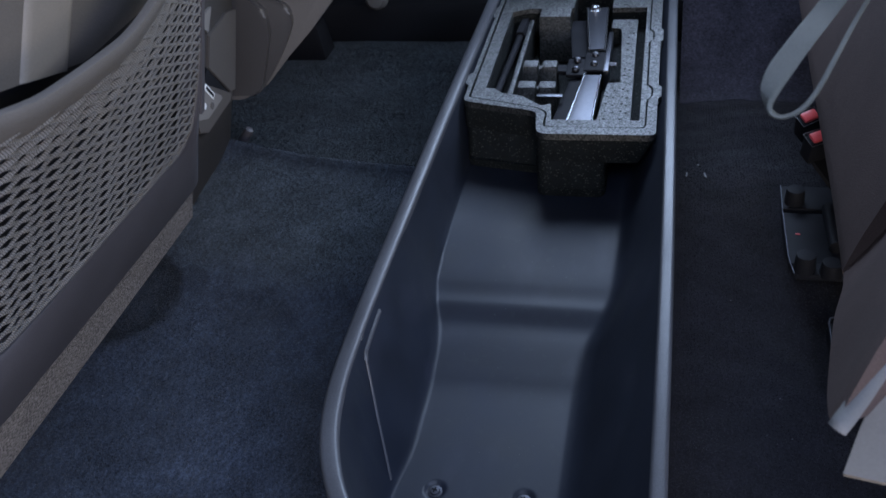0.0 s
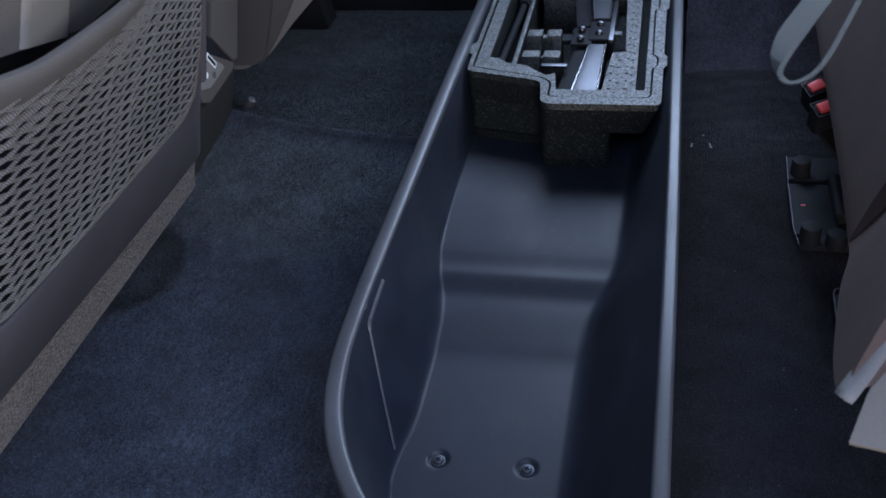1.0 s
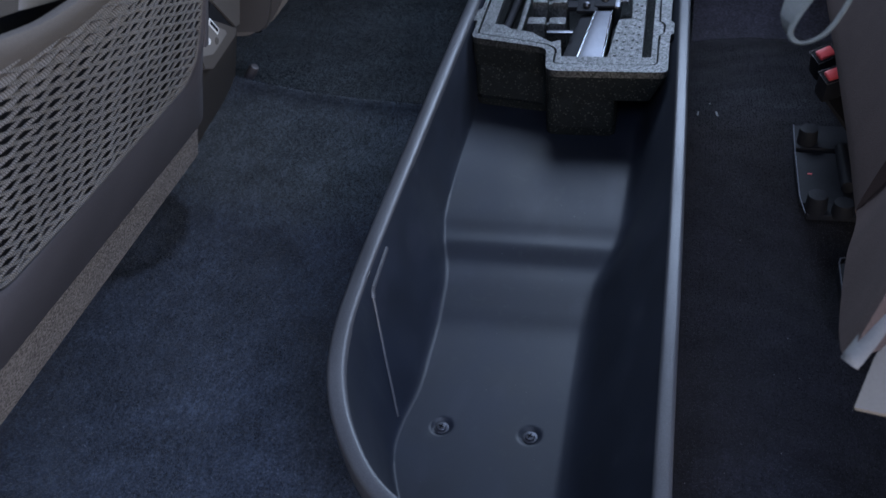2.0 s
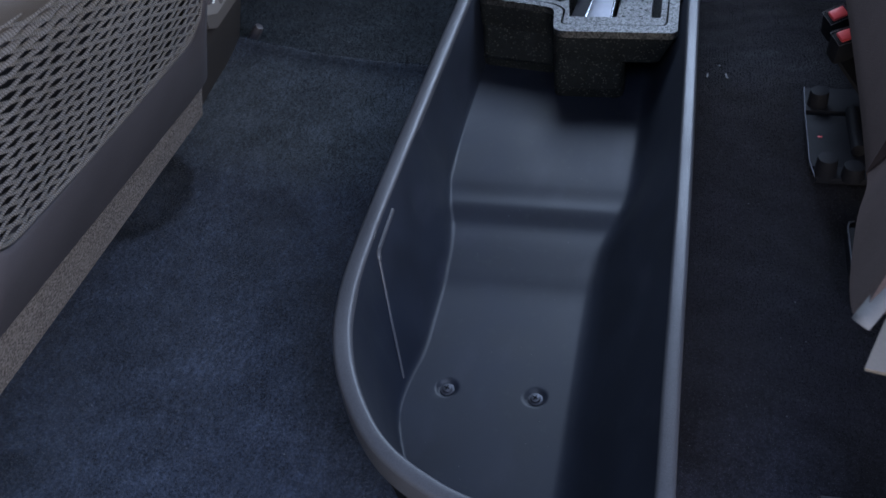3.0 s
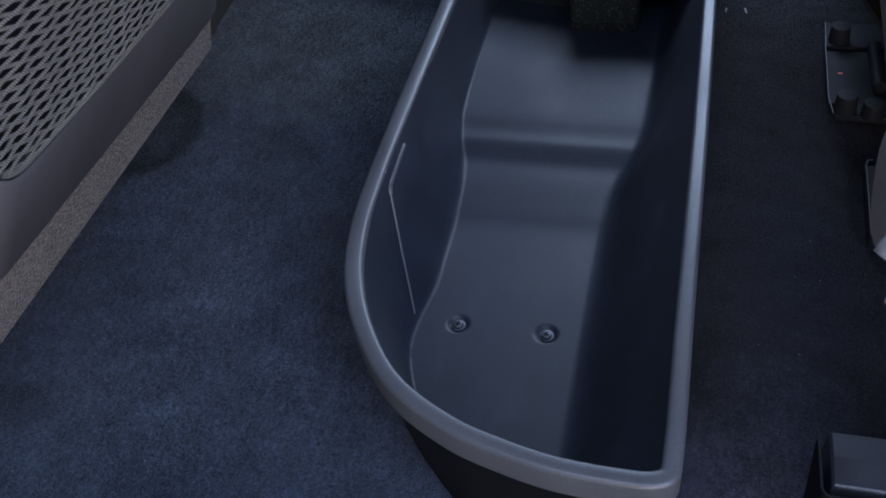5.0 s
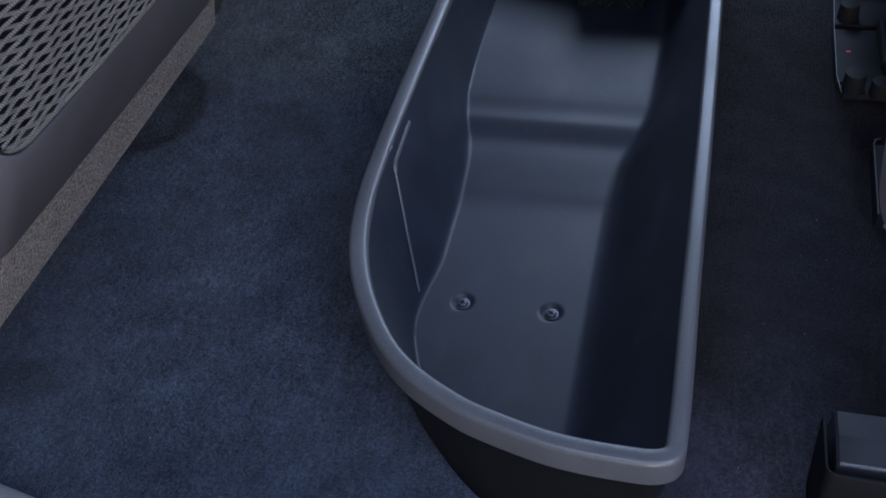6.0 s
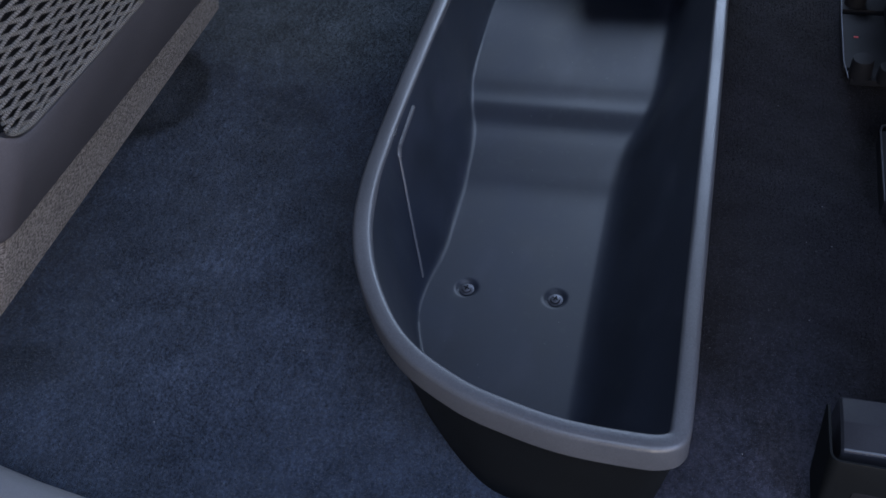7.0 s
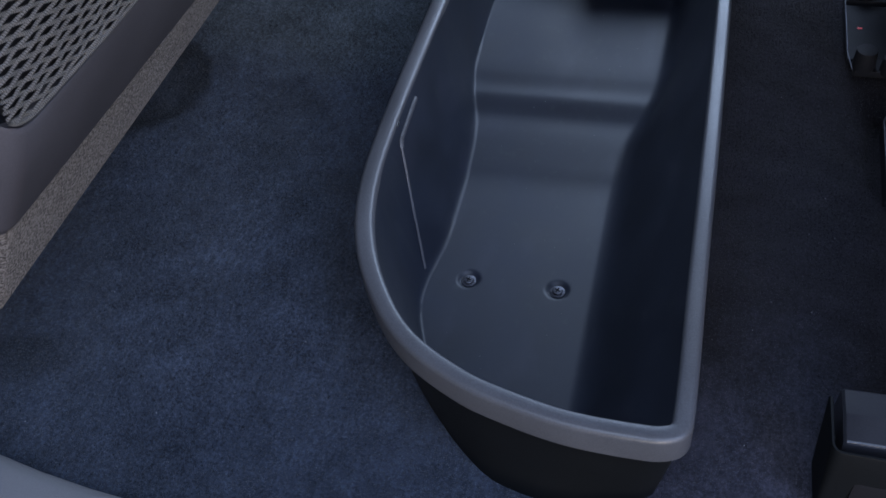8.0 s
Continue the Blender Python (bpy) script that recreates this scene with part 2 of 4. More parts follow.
M_DARK = material("dark_steel", (0.088, 0.090, 0.105), 0.50, 400, 0.1, 0.2, 40, metal=0.8)
M_ZINC = material("bright_zinc", (0.70, 0.70, 0.72), 0.25, 400, 0.1, 0.15, 40, metal=1.0)
M_RED = material("red_button_plastic", (0.66, 0.075, 0.08), 0.4, 300, 0.05, 0.05, 10)
M_PRINT = material("white_print", (0.75, 0.75, 0.74), 0.5, 300, 0.05, 0.05, 10)
M_MATT = material("matt_black_plastic", (0.010, 0.010, 0.012), 0.75, 500, 0.1, 0.2, 10, spec=0.12)
M_DEEP = material("deep_black_plastic", (0.0042, 0.0050, 0.0060), 0.6, 500, 0.1, 0.3, 10, spec=0.15)
M_DUST = material("grey_dust", (0.11, 0.11, 0.115), 0.9, 900, 0.2, 0.2, 20)
M_LINT = material("pale_lint", (0.20, 0.205, 0.21), 0.9, 900, 0.2, 0.2, 20)
M_GROUND = material("grey_asphalt", (0.055, 0.055, 0.057), 0.9, 220, 0.5, 0.4, 3, dist=0.004)
# unseen headliner, its blue tint added to colour the bin floor's reflection
M_ROOF = material("blue_tinted_headliner", (0.140, 0.142, 0.205), 0.95, 500, 0.3, 0.1, 4)


# ---- mesh helpers ----
def link(name, bm, mat, smooth=True):
    me = bpy.data.meshes.new(name)
    bmesh.ops.recalc_face_normals(bm, faces=bm.faces[:])
    bm.to_mesh(me)
    bm.free()
    me.materials.append(mat)
    if smooth:
        me.polygons.foreach_set("use_smooth", [True] * len(me.polygons))
        me.set_sharp_from_angle(angle=radians(40))
    return new(name, me)


def thing(name, at, label, category, group="", kind=""):
    ob = new(name)
    ob.empty_display_size = 0.02
    ob.location = at
    bpy.context.view_layer.update()
    return tagged(ob, label, category, group, kind)


def part(name, bm, mat, parent, label="", smooth=True):
    ob = link(name, bm, mat, smooth)
    ob.parent = parent
    ob.matrix_parent_inverse = parent.matrix_world.inverted()
    return tagged(ob, label) if label else ob


def join(bm, other):
    me = bpy.data.meshes.new("tmp")
    other.to_mesh(me)
    other.free()
    bm.from_mesh(me)
    bpy.data.meshes.remove(me)


def box(bm, mid, size, bevel=0.002, m=None, taper=1.0):
    """A bevelled box round mid; taper: how much narrower its top is."""
    b = bmesh.new()
    bmesh.ops.create_cube(b, size=1)
    for v in b.verts:
        k = taper if v.co.z > 0 else 1.0
        v.co = Vector((v.co.x * size[0] * k, v.co.y * size[1] * k, v.co.z * size[2]))
    if bevel:
        bmesh.ops.bevel(b, geom=b.edges[:], offset=bevel, segments=2, affect="EDGES", profile=0.6)
    bmesh.ops.transform(b, matrix=Matrix.Translation(mid) @ (m or Matrix()), verts=b.verts[:])
    join(bm, b)
    return bm


def lathe(bm, mid, rows, sides=24, m=None):
    """A turned shape: rows of radius and height."""
    b = bmesh.new()
    rings = []
    for r, z in rows:
        rings.append([b.verts.new((r * math.cos(2 * math.pi * k / sides), r * math.sin(2 * math.pi * k / sides), z)) for k in range(sides)])
    for p, q in zip(rings, rings[1:]):
        for k in range(sides):
            b.faces.new((p[k], p[(k + 1) % sides], q[(k + 1) % sides], q[k]))
    b.faces.new(rings[0])
    b.faces.new(rings[-1])
    bmesh.ops.transform(b, matrix=Matrix.Translation(mid) @ (m or Matrix()), verts=b.verts[:])
    join(bm, b)
    return bm


def sweep(bm, pts, shape, closed=False, up=(0, 0, 1)):
    """Sweeps a closed cross-section (list of (side, up)) along points."""
    pts = [Vector(p) for p in pts]
    rings, n = [], len(pts)
    for i, p in enumerate(pts):
        a, b = (pts[i - 1], pts[(i + 1) % n]) if closed else (pts[max(i - 1, 0)], pts[min(i + 1, n - 1)])
        t = (b - a).normalized()
        side = t.cross(Vector(up)).normalized()
        u = side.cross(t)
        rings.append([bm.verts.new(p + side * s + u * h) for s, h in shape])
    k = len(shape)
    for i in range(n if closed else n - 1):
        p, q = rings[i], rings[(i + 1) % n]
        for j in range(k):
            bm.faces.new((p[j], p[(j + 1) % k], q[(j + 1) % k], q[j]))
    if not closed:
        bm.faces.new(rings[0])
        bm.faces.new(rings[-1])
    return bm


def circle(r, sides=8):
    return [(r * math.cos(2 * math.pi * k / sides), r * math.sin(2 * math.pi * k / sides)) for k in range(sides)]


def slab(bm, grid, off):
    """A closed sheet from a grid of points, thickened by the vector off."""
    off = Vector(off)
    f = [[bm.verts.new(p) for p in row] for row in grid]
    g = [[bm.verts.new(Vector(p) + off) for p in row] for row in grid]
    r, c = len(grid), len(grid[0])
    for i in range(r - 1):
        for j in range(c - 1):
            bm.faces.new((f[i][j], f[i][j + 1], f[i + 1][j + 1], f[i + 1][j]))
            bm.faces.new((g[i][j], g[i + 1][j], g[i + 1][j + 1], g[i][j + 1]))
    for j in range(c - 1):
        bm.faces.new((f[0][j], g[0][j], g[0][j + 1], f[0][j + 1]))
        bm.faces.new((f[-1][j], f[-1][j + 1], g[-1][j + 1], g[-1][j]))
    for i in range(r - 1):
        bm.faces.new((f[i][0], f[i + 1][0], g[i + 1][0], g[i][0]))
        bm.faces.new((f[i][-1], g[i][-1], g[i + 1][-1], f[i + 1][-1]))
    return bm


def prism(bm, outline, z0, z1, shrink=0.0):
    """An upright prism over a plan outline; its foot is drawn in by shrink."""
    cx = sum(p[0] for p in outline) / len(outline)
    cy = sum(p[1] for p in outline) / len(outline)
    lo = [bm.verts.new((cx + (x - cx) * (1 - shrink), cy + (y - cy) * (1 - shrink), z0)) for x, y in outline]
    hi = [bm.verts.new((x, y, z1)) for x, y in outline]
    n = len(outline)
    for k in range(n):
        bm.faces.new((lo[k], lo[(k + 1) % n], hi[(k + 1) % n], hi[k]))
    bm.faces.new(lo)
    bm.faces.new(hi)
    return bm


def smoothstep(a, b, x):
    t = min(1, max(0, (x - a) / (b - a)))
    return t * t * (3 - 2 * t)


def rounded(corners, radii, steps=6):
    """A plan outline with rounded corners."""
    out, n = [], len(corners)
    for i, (p, r) in enumerate(zip(corners, radii)):
        p, a, b = Vector(p), Vector(corners[i - 1]), Vector(corners[(i + 1) % n])
        u, v = (a - p).normalized(), (b - p).normalized()
        if r <= 0:
            out.append(tuple(p))
            continue
        for k in range(steps + 1):
            t = k / steps
            out.append(tuple((p + u * r) * (1 - t) ** 2 + p * 2 * t * (1 - t) + (p + v * r) * t * t))
    return out


# ---- floor ----
def crest(x):
    """Where the rear carpet ends in a turned edge over the hump."""
    u = -0.29 - min(x, -0.18)
    return 1.256 + 0.12 * u + 0.40 * u * u


def floor_z(x, y):
    c = crest(x)
    tall = 0.034 + 0.011 * (1 - smoothstep(-0.23, -0.18, x))
    fall = 0.010 + 0.3 * smoothstep(-0.12, 0.05, x)
    hump = smoothstep(0.95, c + 0.02, y) * (1 - 0.75 * smoothstep(c, c + fall, y) - 0.25 * smoothstep(c + 0.01, c + 0.16, y))
    z = tall * hump + 0.008 * math.exp(-((y - c + 0.008) / 0.010) ** 2) * smoothstep(1.0, 1.1, y) * (1 - smoothstep(-0.1, 0.08, x))
    z += 0.005 * (noise.noise(Vector((x * 5, y * 5, 0.3)))) * smoothstep(0.5, 0.7, y)
    z += 0.0015 * noise.noise(Vector((x * 31, y * 31, 1.7)))
    return z


nx, ny = 300, 340


def floor_part(name, i0, i1, mat, label):
    b = bmesh.new()
    rows = []
    for j in range(ny + 1):
        y = 0.425 + (1.80 - 0.425) * j / ny
        rows.append([b.verts.new((-1.45 + 2.2 * i / nx, y, floor_z(-1.45 + 2.2 * i / nx, y))) for i in range(i0, i1 + 1)])
    for j in range(ny):
        for i in range(i1 - i0):
            b.faces.new((rows[j][i], rows[j][i + 1], rows[j + 1][i + 1], rows[j + 1][i]))
    Z[:, i0:i1 + 1] = [[v.co.z for v in row] for row in rows]
    ob = tagged(link(name, b, mat), label, "carpet", kind="structure")
    # faces past the crest take the tone with painted shade
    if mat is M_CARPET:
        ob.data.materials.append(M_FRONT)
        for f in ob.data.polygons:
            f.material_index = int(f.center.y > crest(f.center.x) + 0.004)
    return ob


Z = np.zeros((ny + 1, nx + 1))
SEAM = 196
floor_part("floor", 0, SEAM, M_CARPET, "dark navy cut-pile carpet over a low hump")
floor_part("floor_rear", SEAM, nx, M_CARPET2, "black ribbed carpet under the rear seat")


# pile: short fibres that lean with the nap
def pile(name, n, x0, x1, tall, mat, label, ribbed=False):
    rng = np.random.default_rng(4)
    x, y = rng.uniform(x0, x1, n), rng.uniform(0.432, 1.775, n)
    if ribbed:
        x = np.round(x / 0.004) * 0.004 + rng.normal(0, 0.0011, n)
    keep = ~((x > -0.165) & (x < 0.03) & (y > 0.62) & (y < 1.70))
    x, y = x[keep], y[keep]
    n = len(x)
    gx = np.clip((x + 1.45) / 2.2 * nx, 0, nx - 1.001)
    gy = np.clip((y - 0.425) / 1.375 * ny, 0, ny - 1.001)
    i, j = gx.astype(int), gy.astype(int)
    fx, fy = gx - i, gy - j
    z = Z[j, i] * (1 - fx) * (1 - fy) + Z[j, i + 1] * fx * (1 - fy) + Z[j + 1, i] * (1 - fx) * fy + Z[j + 1, i + 1] * fx * fy
    nap = 0.9 * np.sin(x * 9 + 2 * np.sin(y * 7)) + 0.8 * np.sin(y * 11 + 1.5 * np.sin(x * 13)) + 0.5 * np.sin(x * 31 + y * 23)
    turn = nap + rng.normal(0, 0.7, n)
    lean = rng.uniform(0.3, 1.0, n) * tall
    h = rng.uniform(0.45, 1.0, n) * tall
    w = rng.uniform(0.00026, 0.00052, n)
    side = rng.uniform(0, 2 * np.pi, n)
    co = np.empty((n, 3, 3))
    co[:, 0] = np.stack([x - w * np.cos(side), y - w * np.sin(side), z - 0.0005], 1)
    co[:, 1] = np.stack([x + w * np.cos(side), y + w * np.sin(side), z - 0.0005], 1)
    co[:, 2] = np.stack([x + lean * np.cos(turn), y + lean * np.sin(turn), z + h], 1)
    me = bpy.data.meshes.new(name)
    me.vertices.add(3 * n)
    me.vertices.foreach_set("co", co.ravel())
    me.loops.add(3 * n)
    me.loops.foreach_set("vertex_index", np.arange(3 * n, dtype=np.int32))
    me.polygons.add(n)
    me.polygons.foreach_set("loop_start", np.arange(0, 3 * n, 3, dtype=np.int32))
    me.update(calc_edges=True)
    me.materials.append(mat)
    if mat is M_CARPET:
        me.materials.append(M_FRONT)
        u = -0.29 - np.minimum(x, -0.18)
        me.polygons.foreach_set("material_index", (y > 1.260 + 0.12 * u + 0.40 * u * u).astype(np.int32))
    return tagged(new(name, me), label, "carpet pile", kind="stuff")


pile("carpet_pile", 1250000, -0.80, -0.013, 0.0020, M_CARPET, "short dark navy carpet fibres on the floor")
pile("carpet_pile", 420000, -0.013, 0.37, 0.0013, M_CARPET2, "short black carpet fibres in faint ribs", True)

# lint and crumbs lying on the carpet
rng = random.Random(11)
b = bmesh.new()
spots = [(0.1135, 1.279), (0.1375, 1.279), (0.1385, 1.279 - 0.004), (0.129, 1.279 + 0.03), (-0.440, 0.905), (-0.262, 0.640), (-0.310, 0.575)]
spots += [(rng.uniform(-0.55, -0.22), rng.uniform(0.5, 1.2)) for _ in range(16)] + [(rng.uniform(0.11, 0.22), rng.uniform(0.55, 1.3)) for _ in range(14)]
for k, (x, y) in enumerate(spots):
    i, j = int((x + 1.45) / 2.2 * nx), int((y - 0.425) / 1.375 * ny)
    long = (0.0095, 0.0100, 0.0060, 0.0030)[k] if k < 4 else rng.uniform(0.0005, 0.0011)
    box(b, (x, y, Z[j, i] + 0.0024), (long, rng.uniform(0.0004, 0.0008) if k > 3 else 0.0022, 0.0007), 0.0002, Matrix.Rotation(1.45 + 0.25 * k if k < 4 else rng.uniform(0, 3), 4, "Z"))
tagged(link("carpet_lint", b, M_LINT, False), "tiny pale lint flecks lying on the carpet", "lint", kind="stuff")

# carpet at the far end under the rear seat, tilted to catch light
# the added slope stands in for flat floor running on
b = bmesh.new()
g = []
for k in range(25):
    x = 0.104 + 0.30 * k / 24
    g.append([(x, 1.50 + 0.27 * q, -0.002 + 0.16 * q * q + 0.003 * noise.noise(Vector((x * 12, q * 5, 2)))) for q in (0, 0.1, 0.2, 0.3, 0.4, 0.5, 0.6, 0.7, 0.8, 0.9, 1.0)])
slab(b, g, (0, 0, -0.006))
tagged(link("carpet_ramp", b, M_CARPET2), "black carpet ramp in place of flat floor at the far sill", "carpet", kind="structure")

# ground outside the open door
b = bmesh.new()
ring_r = [0.0, 1.0, 2.5, 6.0, 15.0, 40.0, 120.0]
rings = [[b.verts.new((R * math.cos(math.pi * k / 16), R * math.sin(math.pi * k / 16), -0.62 + 0.006 * noise.noise(Vector((R * math.cos(math.pi * k / 16), R * math.sin(math.pi * k / 16), 0))))) for k in range(32)] for R in ring_r[1:]]
mid = b.verts.new((0, 0, -0.62))
for k in range(32):
    b.faces.new((mid, rings[0][k], rings[0][(k + 1) % 32]))
    for p, q in zip(rings, rings[1:]):
        b.faces.new((p[k], q[k], q[(k + 1) % 32], p[(k + 1) % 32]))
tagged(link("ground", b, M_GROUND), "grey asphalt ground outside the open door", "ground", kind="structure")

# ---- cab shell: plain walls that close the place ----
bm = bmesh.new()
box(bm, (-0.40, 1.12, 1.26), (2.3, 1.6, 0.04), 0.01)
tagged(link("ceiling", bm, M_ROOF), "unseen blue-tinted headliner over the cab", "ceiling", kind="structure")


def wall(name, pieces, mat, label):
    b = bmesh.new()
    for mid, size in pieces:
        box(b, mid, size, 0.004)
    return tagged(link(name, b, mat), label, "wall", kind="structure")


wall("wall_far", [((-0.40, 1.835, 0.18), (2.3, 0.07, 0.56)), ((-0.62, 1.835, 0.85), (0.10, 0.07, 0.78)), ((0.66, 1.835, 0.85), (0.17, 0.07, 0.78)), ((-1.45, 1.835, 0.85), (0.2, 0.07, 0.78)), ((-0.40, 1.835, 1.11), (2.3, 0.07, 0.26))], M_MATT, "black plastic far door trim below a window opening")
wall("wall_rear", [((0.77, 1.12, 0.30), (0.05, 1.5, 0.80)), ((0.77, 0.46, 0.97), (0.05, 0.2, 0.54)), ((0.77, 1.78, 0.97), (0.05, 0.2, 0.54)), ((0.77, 1.12, 1.15), (0.05, 1.1, 0.18))], M_SHELL, "dark rear cab wall with a window opening")
wall("wall_front", [((-1.50, 1.12, 0.28), (0.08, 1.5, 0.76))], M_MATT, "dark footwell wall under the windshield")
# the header over the doorway is unseen, added to cut light deep inside
wall("wall_near", [((-1.02, 0.40, 0.26), (0.9, 0.05, 0.70)), ((-0.62, 0.40, 0.925), (0.10, 0.05, 0.63)), ((0.70, 0.40, 0.58), (0.12, 0.05, 1.32)), ((0.035, 0.40, 1.21), (1.20, 0.05, 0.06))], M_MATT, "dark near side pillars and front door beside the open doorway")

# door sill
bm = bmesh.new()
sweep(bm, [(-0.62, 0.476, 0.0), (-0.50, 0.455, 0.0), (-0.44, 0.445, 0.0), (-0.39, 0.439, 0.0), (-0.31, 0.433, 0.0), (-0.10, 0.424, 0.0), (0.64, 0.416, 0.0)],
      [(-0.012, -0.03), (-0.014, 0.020), (-0.008, 0.036), (0.004, 0.044), (0.09, 0.046), (0.10, 0.03), (0.10, -0.03)])
tagged(link("door_sill", bm, M_SILL), "grey moulded plastic scuff plate along the doorway", "door sill", kind="structure")

# far sill trim
bm = bmesh.new()
sweep(bm, [(-1.45, 1.80, 0.0), (0.72, 1.80, 0.0)], [(0.03, -0.02), (0.03, 0.055), (0.02, 0.07), (-0.0, 0.075), (-0.0, -0.02)])
tagged(link("trim", bm, M_MATT), "black plastic sill trim at the far door", "sill trim", kind="structure")

# ---- storage bin ----
RIM = [(-0.203, 1.70), (-0.207, 1.30), (-0.208, 1.00), (-0.208, 0.86), (-0.207, 0.795), (-0.203, 0.730), (-0.191, 0.672), (-0.166, 0.614), (-0.131, 0.567), (-0.078, 0.535), (-0.033, 0.521), (0.010, 0.513), (0.064, 0.5115), (0.079, 0.514), (0.089, 0.520), (0.0935, 0.531), (0.0945, 0.66), (0.096, 0.95), (0.095, 1.30), (0.0935, 1.70)]


def dense(path, steps=8):
    """A smooth curve through the points."""
    out, n = [], len(path)
    for i in range(n - 1):
        p0, p1, p2, p3 = (Vector(path[max(i - 1, 0)]), Vector(path[i]), Vector(path[i + 1]), Vector(path[min(i + 2, n - 1)]))
        d = (p2 - p1).length
        m1 = (p2 - p0) / max((p2 - p0).length, 1e-6) * d
        m2 = (p3 - p1) / max((p3 - p1).length, 1e-6) * d
        for k in range(steps):
            t = k / steps
            out.append(p1 * (2 * t**3 - 3 * t * t + 1) + m1 * (t**3 - 2 * t * t + t) + p2 * (-2 * t**3 + 3 * t * t) + m2 * (t**3 - t * t))
    return out + [Vector(path[-1])]


RIM_TOP, RIM_W = 0.145, 0.0145
RIM_PTS = []
for p in dense(RIM):
    RIM_PTS.append(Vector((p.x - 0.0065 * (1 - smoothstep(-0.20, -0.13, p.x)), p.y)))


def rim_width(p):
    """The rolled rim is wider along the long side."""
    return RIM_W + 0.0022 * (1 - smoothstep(-0.206, -0.135, p.x))

BIN = thing("storage_bin", (-0.057, 1.1, 0.0), "open black moulded plastic storage bin lying on the carpet", "storage bin")


def bin_floor(y):
    z = 0.008 + 0.011 * smoothstep(0.86, 0.975, y) + 0.001 * smoothstep(0.882, 0.895, y)
    return z + 0.010 * smoothstep(0.962, 0.996, y) + 0.003 * smoothstep(1.004, 1.036, y) + 0.013 * smoothstep(0.97, 1.15, y)


# tub: walls fall from the rim with their draft and meet the stepped floor in a fillet
inner = []
for i, p in enumerate(RIM_PTS):
    a, b = RIM_PTS[max(i - 1, 0)], RIM_PTS[min(i + 1, len(RIM_PTS) - 1)]
    t = (b - a).normalized()
    inner.append(p + Vector((-t.y, t.x)) * rim_width(p))
SEG = np.array([[p.x, p.y] for p in inner])
SEG = np.vstack([SEG, SEG[:1] + [[0, 0]]])
A0, A1 = SEG[:-1], SEG[1:]
MID = (A0 + A1) / 2
LEFT_SIDE, RIGHT_SIDE = MID[:, 0] < -0.08, (MID[:, 0] > 0.03) & (MID[:, 1] > 0.53)
RIGHT_SIDE[-1] = LEFT_SIDE[-1] = False


def draft(y):
    """How far each wall leans in for its height: more beside the low floor than beside the step."""
    left = 0.155 + 0.115 * smoothstep(0.69, 0.80, y) - 0.140 * smoothstep(0.92, 1.05, y)
    right = 0.552 - 0.125 * smoothstep(0.93, 1.03, y)
    return np.where(LEFT_SIDE, left, np.where(RIGHT_SIDE, right, np.where(MID[:, 0] < 0.03, 0.22, 0.30)))


def depth_in(x, y):
    """Wall height and whether the point lies inside the inner rim."""
    p = np.array([x, y])
    d = A1 - A0
    k = np.clip(((p - A0) * d).sum(1) / np.maximum((d * d).sum(1), 1e-12), 0, 1)
    off = np.hypot(*(p - A0 - d * k[:, None]).T)
    cross = ((A0[:, 1] > y) != (A1[:, 1] > y)) & (x < (A1[:, 0] - A0[:, 0]) * (y - A0[:, 1]) / (A1[:, 1] - A0[:, 1] + 1e-12) + A0[:, 0])
    return float((RIM_TOP - 0.004 - off / draft(y)).max()), bool(cross.sum() % 2)


def tub_z(x, y):
    w = depth_in(x, y)[0]
    f = bin_floor(y)
    r = 0.024
    h = max(r - abs(w - f), 0) / r
    z = max(w, f) + h * h * r * 0.25
    for sx, sy in SCREWS:
        q = math.hypot(x - sx, y - sy)
        z -= 0.0034 * (1 - smoothstep(0.0076, 0.0118, q))
    return z


SCREWS = [(-0.124, 0.738), (-0.036, 0.738)]
bm = bmesh.new()
# across: from left wall to right wall at each station, denser on the walls
US = [.24 * k / 44 for k in range(45)] + [.24 + .46 * k / 54 for k in range(1, 55)] + [.72 + .28 * k / 24 for k in range(25)]
ys = [0.5275 + 0.004 * k for k in range(12)] + [0.578 + 0.006 * k for k in range(22)] + [0.712 + 0.002 * k for k in range(27)] + [0.768 + 0.008 * k for k in range(26)] + [0.972 + 0.003 * k for k in range(18)] + [1.03 + 0.02 * k for k in range(34)]


def span(y):
    xs = []
    for a, b in zip(A0, A1):
        if (a[1] - y) * (b[1] - y) <= 0 and abs(a[1] - b[1]) > 1e-9:
            xs.append(a[0] + (b[0] - a[0]) * (y - a[1]) / (b[1] - a[1]))
    return (min(xs), max(xs)) if len(xs) > 1 else None


prev = None
for y in ys:
    s = span(y)
    if not s:
        continue
    row = []
    for u in US:
        x = s[0] + (s[1] - s[0]) * u
        row.append(bm.verts.new((x, y, tub_z(x, y))))
    if prev:
        for i in range(len(US) - 1):
            bm.faces.new((prev[i], prev[i + 1], row[i + 1], row[i]))
    prev = row
tub = part("tub", bm, M_BIN, BIN)

# outer wall under the rim
bm = bmesh.new()
rings = []
